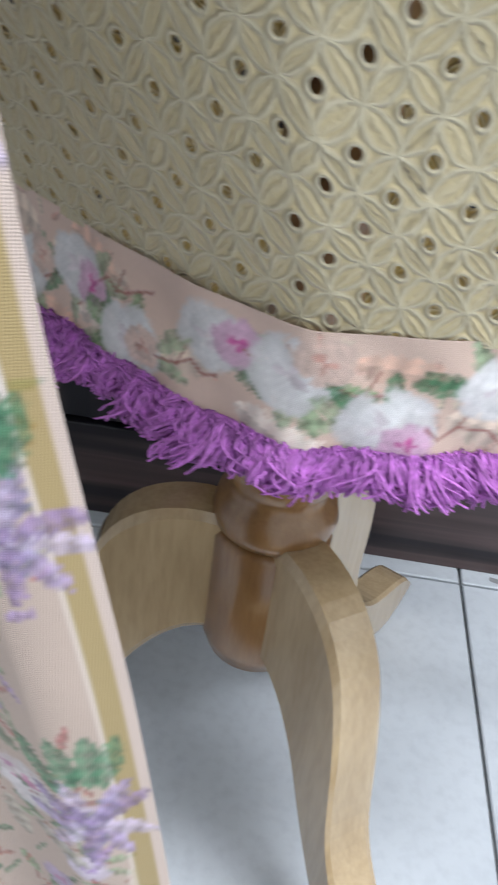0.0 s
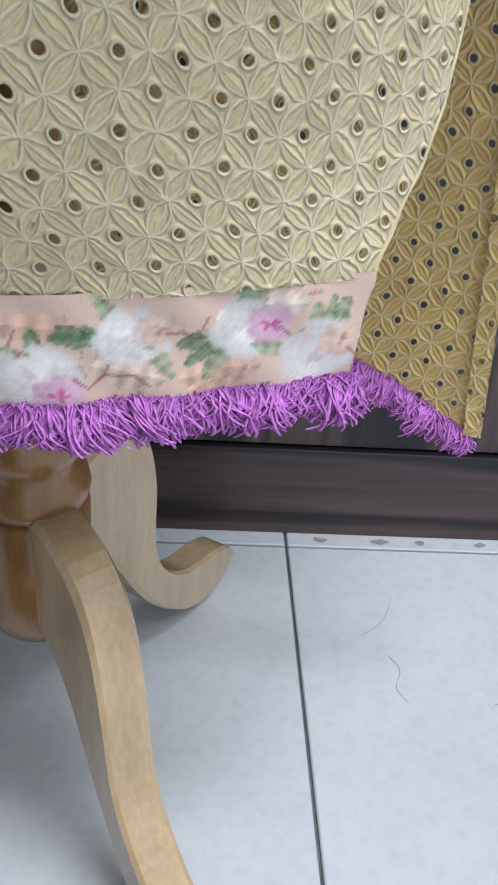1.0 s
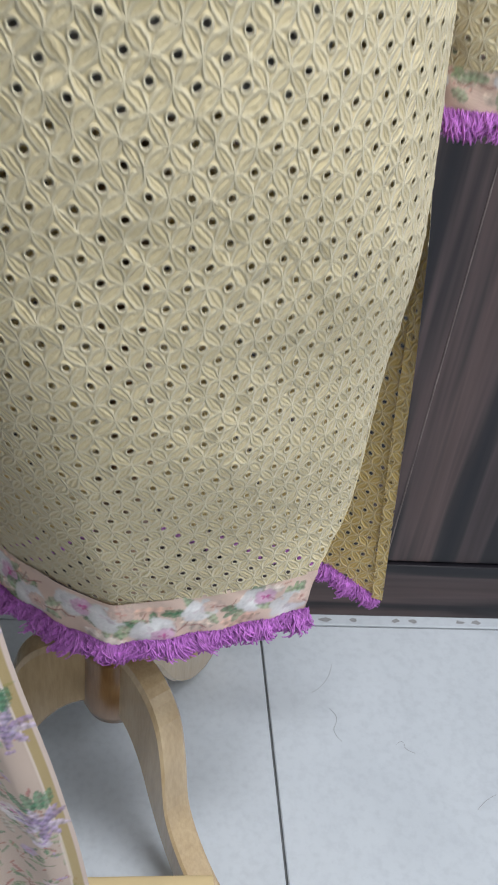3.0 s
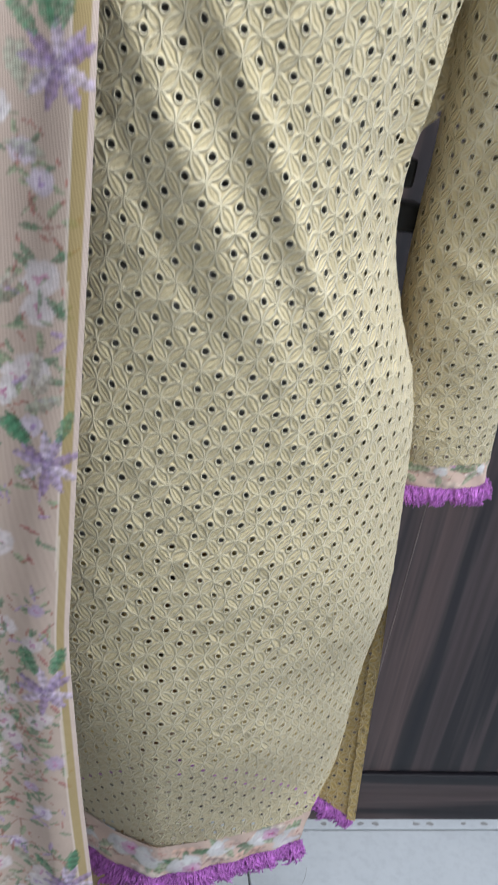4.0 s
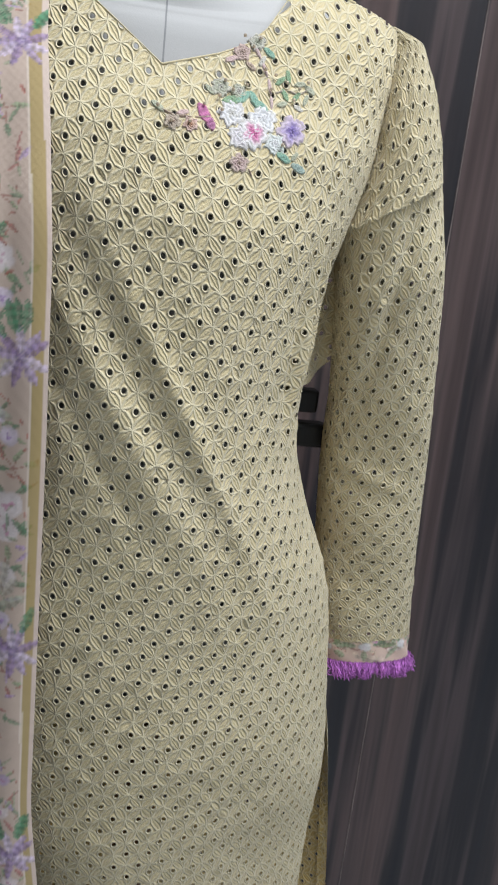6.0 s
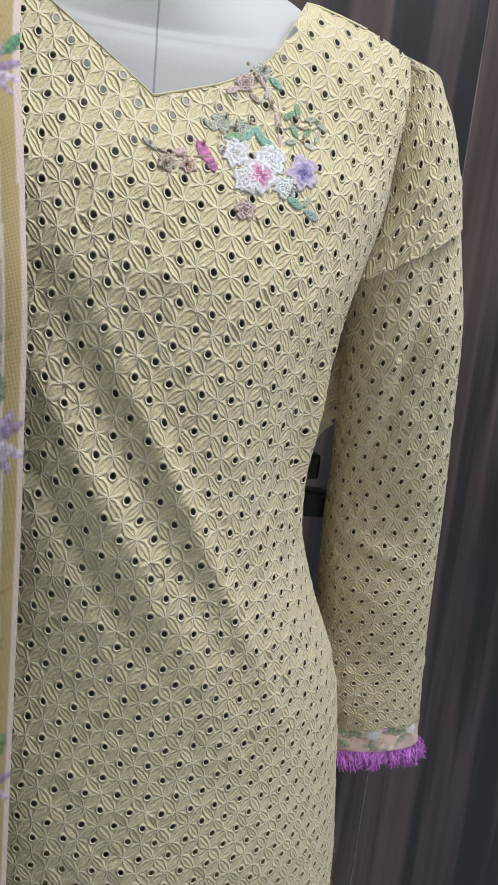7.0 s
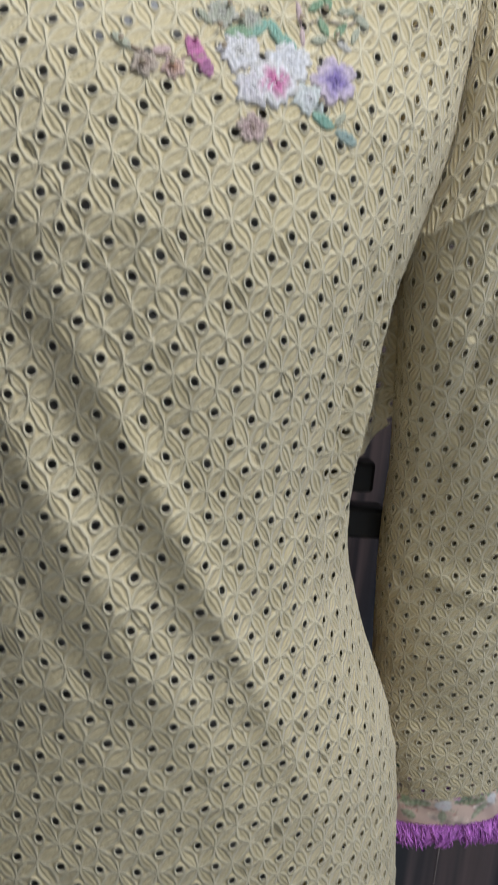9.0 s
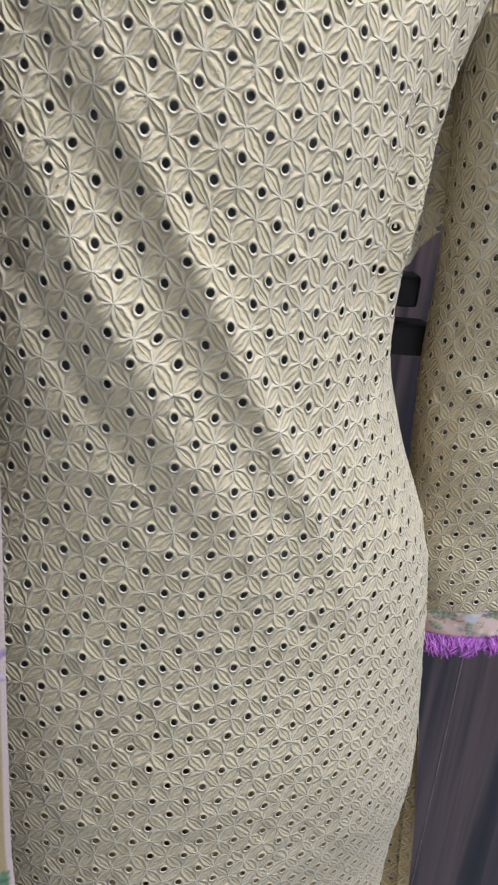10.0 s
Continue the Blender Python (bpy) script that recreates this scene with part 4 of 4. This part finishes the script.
class Patch:
    """One stitched motif laid on the dress front: thread ridges over a thin, ragged-edged base."""

    def __init__(self, seed):
        self.v, self.f, self.c, self.rng = [], [], [], np.random.default_rng(seed)

    def disc(self, x, z, ru, rv, ang, shade, ridge, rough=0.26, n=44, rings=14, lift=0.0009):
        g, s0, start = self.rng, s_at(x, z), len(self.v)
        k, i = np.meshgrid(np.arange(rings + 1), np.arange(n), indexing="ij")
        t, a = np.maximum(k, 0.05) / rings, 2 * math.pi * i / n
        ph = g.uniform(0, 6, 4)
        reach = 1 + rough * (np.sin(5 * a + ph[0]) * 0.5 + np.sin(9 * a + ph[1]) * 0.35 + np.sin(14 * a + ph[2]) * 0.35) * t
        u, w = ru * t * reach * np.cos(a), rv * t * reach * np.sin(a)
        r = ridge(t, a, u / ru, w / rv, ph[3])
        ss, zz = s0 + u * math.cos(ang) - w * math.sin(ang), z + u * math.sin(ang) + w * math.cos(ang)
        h = 0.0010 + lift * r * (1 - 0.5 * t ** 4) - 0.0016 * (k == rings) + g.normal(0, 0.00008, t.shape)
        fade = np.clip(0.03 + 0.20 * t ** 2 + g.normal(0, 0.11, t.shape), 0, 0.8)[..., None]
        col = (shade(t, a, r) * (1 - fade) + fade * np.array((0.62, 0.555, 0.40))) * (1 + g.normal(0, 0.09, t.shape))[..., None]
        ss, zz = ss.ravel(), zz.ravel()
        self.v += list(laid(front.base, ss, zz, h.ravel() + drag_folds(ss, zz)))
        self.c += list(np.clip(col.reshape(-1, 3), 0.01, 0.86))
        self.f += [(start + p * n + q, start + p * n + (q + 1) % n, start + (p + 1) * n + (q + 1) % n, start + (p + 1) * n + q) for p in range(rings) for q in range(n)]

    def rose(self, x, z, r, stops, squash=0.9, twist=2.0):
        """Couched thread wound in a loose spiral; stops: colours from the heart outwards."""
        stops = np.array(stops)

        def ridge(t, a, u, w, ph):
            return 0.5 + 0.5 * np.sin(t * 17 - twist * a + 1.9 * np.sin(3 * a + ph) + 1.3 * np.sin(7 * a + 2 * ph + 5 * t))

        # Shade in the hollows between thread ridges is put into the colour.
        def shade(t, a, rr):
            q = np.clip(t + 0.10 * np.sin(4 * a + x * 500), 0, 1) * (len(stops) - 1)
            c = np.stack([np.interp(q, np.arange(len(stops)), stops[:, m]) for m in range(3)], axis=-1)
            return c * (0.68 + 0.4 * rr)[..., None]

        self.disc(x, z, r, r * squash, 0.3, shade, ridge)

    def leaf(self, x, z, ang, length, color):
        """Slanting stitches on both sides of a midrib."""
        def ridge(t, a, u, w, ph):
            return 0.5 + 0.5 * np.sin(u * 15 + np.abs(w) * 9 + ph)

        # Leaf colour carries painted shade: darker between the stitch ridges.
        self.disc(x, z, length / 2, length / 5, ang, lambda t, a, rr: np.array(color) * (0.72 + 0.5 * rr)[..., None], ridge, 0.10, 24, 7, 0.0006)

    def stem(self, pts, color, width=0.0008):
        for (x0, z0), (x1, z1) in zip(pts, pts[1:]):
            L = math.hypot(x1 - x0, z1 - z0)
            # Stem colour is darkened between ridges too, as painted shade.
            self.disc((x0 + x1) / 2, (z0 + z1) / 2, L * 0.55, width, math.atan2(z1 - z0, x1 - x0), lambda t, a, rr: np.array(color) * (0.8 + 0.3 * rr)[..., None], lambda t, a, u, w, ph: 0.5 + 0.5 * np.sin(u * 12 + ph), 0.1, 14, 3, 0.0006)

    def done(self, name, label=""):
        return under(sheet(name, self.v, self.f, PRINT, None, label, colors=np.array(self.c)), dress)


LACE, PINK, VIOLET, DEEP = (0.72, 0.71, 0.74), (0.62, 0.17, 0.38), (0.40, 0.32, 0.56), (0.17, 0.12, 0.36)
GREEN, SAGE, BROWN, TEAL = (0.20, 0.33, 0.21), (0.40, 0.42, 0.33), (0.42, 0.32, 0.27), (0.20, 0.38, 0.31)
MAUVE, ASH, DUSTY = (0.56, 0.46, 0.60), (0.52, 0.50, 0.47), (0.58, 0.42, 0.42)
seed = 100
for x, z, r, stops, label in (
        (0.066, 1.337, 0.0105, (ASH, LACE, (0.62, 0.60, 0.64)), "white lace stitched petals"), (0.090, 1.336, 0.0115, (LACE, (0.66, 0.66, 0.70), LACE), "white lace stitched petals"),
        (0.073, 1.321, 0.0095, (LACE, (0.64, 0.60, 0.66), LACE), "white lace stitched petals"), (0.100, 1.320, 0.0080, (LACE, (0.60, 0.66, 0.66)), "white lace stitched petals"),
        (0.083, 1.325, 0.0125, (PINK, (0.58, 0.16, 0.36), (0.66, 0.38, 0.52), LACE, LACE), "white lace rose with a pink heart"), (0.1135, 1.331, 0.0125, (DEEP, (0.22, 0.16, 0.42), VIOLET, MAUVE, (0.50, 0.42, 0.54)), "violet stitched rose"),
        (0.023, 1.324, 0.0062, (BROWN, (0.48, 0.40, 0.34)), "brown stitched bud"), (0.036, 1.324, 0.0055, ((0.58, 0.34, 0.22), DUSTY), "peach stitched bud"),
        (0.057, 1.355, 0.0075, (ASH, SAGE, ASH), "sage lace blossom"), (0.071, 1.354, 0.006, (ASH, SAGE), "sage lace blossom"),
        (0.073, 1.302, 0.0075, (BROWN, DUSTY, (0.50, 0.40, 0.36)), "brown stitched bud"), (0.072, 1.383, 0.0065, (BROWN, DUSTY), "brown stitched bud"), (0.083, 1.392, 0.0065, (SAGE, ASH), "sage lace blossom")):
    seed += 1
    p = Patch(seed)
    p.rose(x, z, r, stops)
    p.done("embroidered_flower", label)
for x, z, ru, rv, ang, col in ((0.0455, 1.334, 0.0042, 0.0085, 0.5, (0.50, 0.14, 0.34)), (0.0505, 1.327, 0.0035, 0.0055, 0.4, (0.36, 0.12, 0.28))):
    p = Patch(seed + int(x * 1e4))
    # Bud colour has the shade between its ridges painted in.
    p.disc(x, z, ru, rv, ang, lambda t, a, rr, c=col: np.array(c) * (0.7 + 0.5 * rr)[..., None], lambda t, a, u, w, ph: 0.5 + 0.5 * np.sin(w * 11 + ph), 0.12, 30, 8)
    p.done("embroidered_bud", "magenta stitched bud")
for x, z, a, l, c in ((0.066, 1.347, 0.2, 0.017, GREEN), (0.074, 1.350, 0.7, 0.016, TEAL), (0.083, 1.350, 2.2, 0.015, TEAL), (0.089, 1.346, -0.6, 0.013, TEAL), (0.049, 1.352, 2.4, 0.010, SAGE),
                      (0.103, 1.367, 0.7, 0.011, GREEN), (0.109, 1.371, 1.8, 0.011, GREEN), (0.119, 1.367, 0.2, 0.011, SAGE), (0.127, 1.364, -0.5, 0.012, SAGE), (0.116, 1.357, 0.9, 0.011, GREEN), (0.107, 1.357, 2.2, 0.011, GREEN),
                      (0.124, 1.356, 1.2, 0.010, SAGE), (0.105, 1.350, 0.3, 0.010, SAGE), (0.118, 1.349, -0.3, 0.010, ASH),
                      (0.093, 1.386, -0.6, 0.012, TEAL), (0.064, 1.377, 0.4, 0.011, DUSTY), (0.079, 1.374, 2.6, 0.010, BROWN), (0.088, 1.379, 1.1, 0.010, ASH),
                      (0.108, 1.311, -0.4, 0.015, TEAL), (0.121, 1.305, -0.3, 0.016, (0.28, 0.38, 0.36)), (0.117, 1.313, 0.9, 0.010, SAGE), (0.012, 1.334, -0.6, 0.012, SAGE), (0.105, 1.318, -1.0, 0.011, (0.55, 0.62, 0.60)), (0.030, 1.332, 0.3, 0.010, DUSTY)):
    seed += 1
    p = Patch(seed)
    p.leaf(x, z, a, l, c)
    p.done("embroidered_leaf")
for pts, col, w in (([(0.081, 1.390), (0.087, 1.380), (0.093, 1.368), (0.096, 1.355), (0.097, 1.345)], (0.58, 0.44, 0.45), 0.0016), ([(0.098, 1.357), (0.108, 1.361), (0.118, 1.359), (0.128, 1.366)], (0.44, 0.38, 0.33), 0.0007),
                    ([(0.012, 1.333), (0.024, 1.329), (0.038, 1.330), (0.052, 1.332)], BROWN, 0.0007), ([(0.076, 1.308), (0.080, 1.300), (0.084, 1.293)], BROWN, 0.0006)):
    seed += 1
    p = Patch(seed)
    p.stem(pts, col, w)
    p.done("embroidered_stem", "stitched stem")
PEARL = plain_material("pearl_bead", (0.62, 0.52, 0.40), 0.25, 0.1, 50, 0.5)
bead_spots = [(0.028, 1.3175), (0.041, 1.319), (0.018, 1.327), (0.051, 1.333), (0.062, 1.341), (0.066, 1.353), (0.072, 1.347), (0.082, 1.352), (0.104, 1.363), (0.113, 1.359), (0.123, 1.356), (0.130, 1.362), (0.119, 1.347), (0.101, 1.352), (0.096, 1.366), (0.086, 1.381), (0.079, 1.388), (0.091, 1.388), (0.064, 1.331), (0.111, 1.313)]
bead = bmesh.new()
bmesh.ops.create_icosphere(bead, subdivisions=2, radius=0.0014)
bead_mesh = bpy.data.meshes.new("bead")
bead.to_mesh(bead_mesh)
bead.free()
bead_mesh.materials.append(PEARL)
for x, z in bead_spots:
    ob = new("bead", bead_mesh)
    x, z = x - 0.006, z + 0.006
    q = np.array(s_at(x, z))
    ob.location = laid(front.base, q[None], np.array([z]), drag_folds(q[None], np.array([z])) + 0.0034)[0]
    under(ob, dress)

# ---- clip on the dress side ----
clip = empty("black_clip", "black plastic clip that gathers the dress at the back", "clip", (0.2, 0.07, 1.05))
under(part("jaw", box(0.170, 0.212, 0.075, 0.095, 1.078, 1.102, 0.003), BLACK), clip)
under(part("body", box(0.165, 0.226, 0.078, 0.10, 1.040, 1.066, 0.004), BLACK), clip)

# ---- floor tiles ----
def tile_mesh(w, h):
    bm = box(-w / 2, w / 2, -h / 2, h / 2, -0.008, 0.0, 0.0012, 1)
    me = bpy.data.meshes.new("tile")
    bm.to_mesh(me)
    bm.free()
    me.materials.append(TILE)
    return me


xs = [-2.2] + [0.257 + 0.6 * k for k in range(-4, 4)] + [2.2]
ys = [-2.6] + [0.319 - 0.6 * k for k in range(4, -1, -1)] + [WALL_Y + 0.4]
meshes = {}
for xa, xb in zip(xs, xs[1:]):
    for ya, yb in zip(ys, ys[1:]):
        w, h = round(xb - xa - 0.003, 4), round(yb - ya - 0.003, 4)
        if w < 0.02 or h < 0.01:
            continue
        if (w, h) not in meshes:
            meshes[(w, h)] = tile_mesh(w, h)
        ob = new("tile", meshes[(w, h)])
        ob.parent = floor
        ob.location = ((xa + xb) / 2, (ya + yb) / 2, 0)

# ---- stray threads on the floor ----
def stray_thread(points, color):
    c = bpy.data.curves.new("stray_thread", "CURVE")
    c.dimensions, c.bevel_depth, c.bevel_resolution = "3D", 0.00022, 1
    sp = c.splines.new("NURBS")
    sp.points.add(len(points) - 1)
    for q, (x, y) in zip(sp.points, points):
        q.co = (x, y, 0.0004, 1)
    sp.use_endpoint_u = True
    c.materials.append(color)
    return tagged(new("stray_thread", c), "fine grey thread lying on the floor tile", "thread", "stray threads")


DUST = plain_material("grey_dust", (0.28, 0.28, 0.29), 0.9)
stray_thread([(0.352, 0.247), (0.347, 0.225), (0.335, 0.21), (0.318, 0.20)], DUST)
stray_thread([(0.338, 0.175), (0.348, 0.165), (0.345, 0.15), (0.335, 0.14), (0.347, 0.125)], DUST)
stray_thread([(0.418, 0.12), (0.424, 0.128), (0.432, 0.122), (0.425, 0.114), (0.44, 0.108)], DUST)
stray_thread([(0.50, 0.03), (0.515, 0.045), (0.53, 0.05)], DUST)
r = np.random.default_rng(12)
for k in range(9):
    x, w = 0.30 + 0.05 * k + r.uniform(-0.015, 0.015), r.uniform(0.004, 0.012)
    bm = bmesh.new()
    vs = [bm.verts.new((x + w * math.cos(a) * r.uniform(0.6, 1), 0.330 + 0.005 * math.sin(a) * r.uniform(0.4, 1), 0.0006)) for a in np.linspace(0, 5.6, 9)]
    bm.faces.new(vs)
    tagged(part("dirt_mark", bm, DUST), "small grey dirt mark on the tile beside the plinth", "dirt mark", "dirt marks by the plinth")
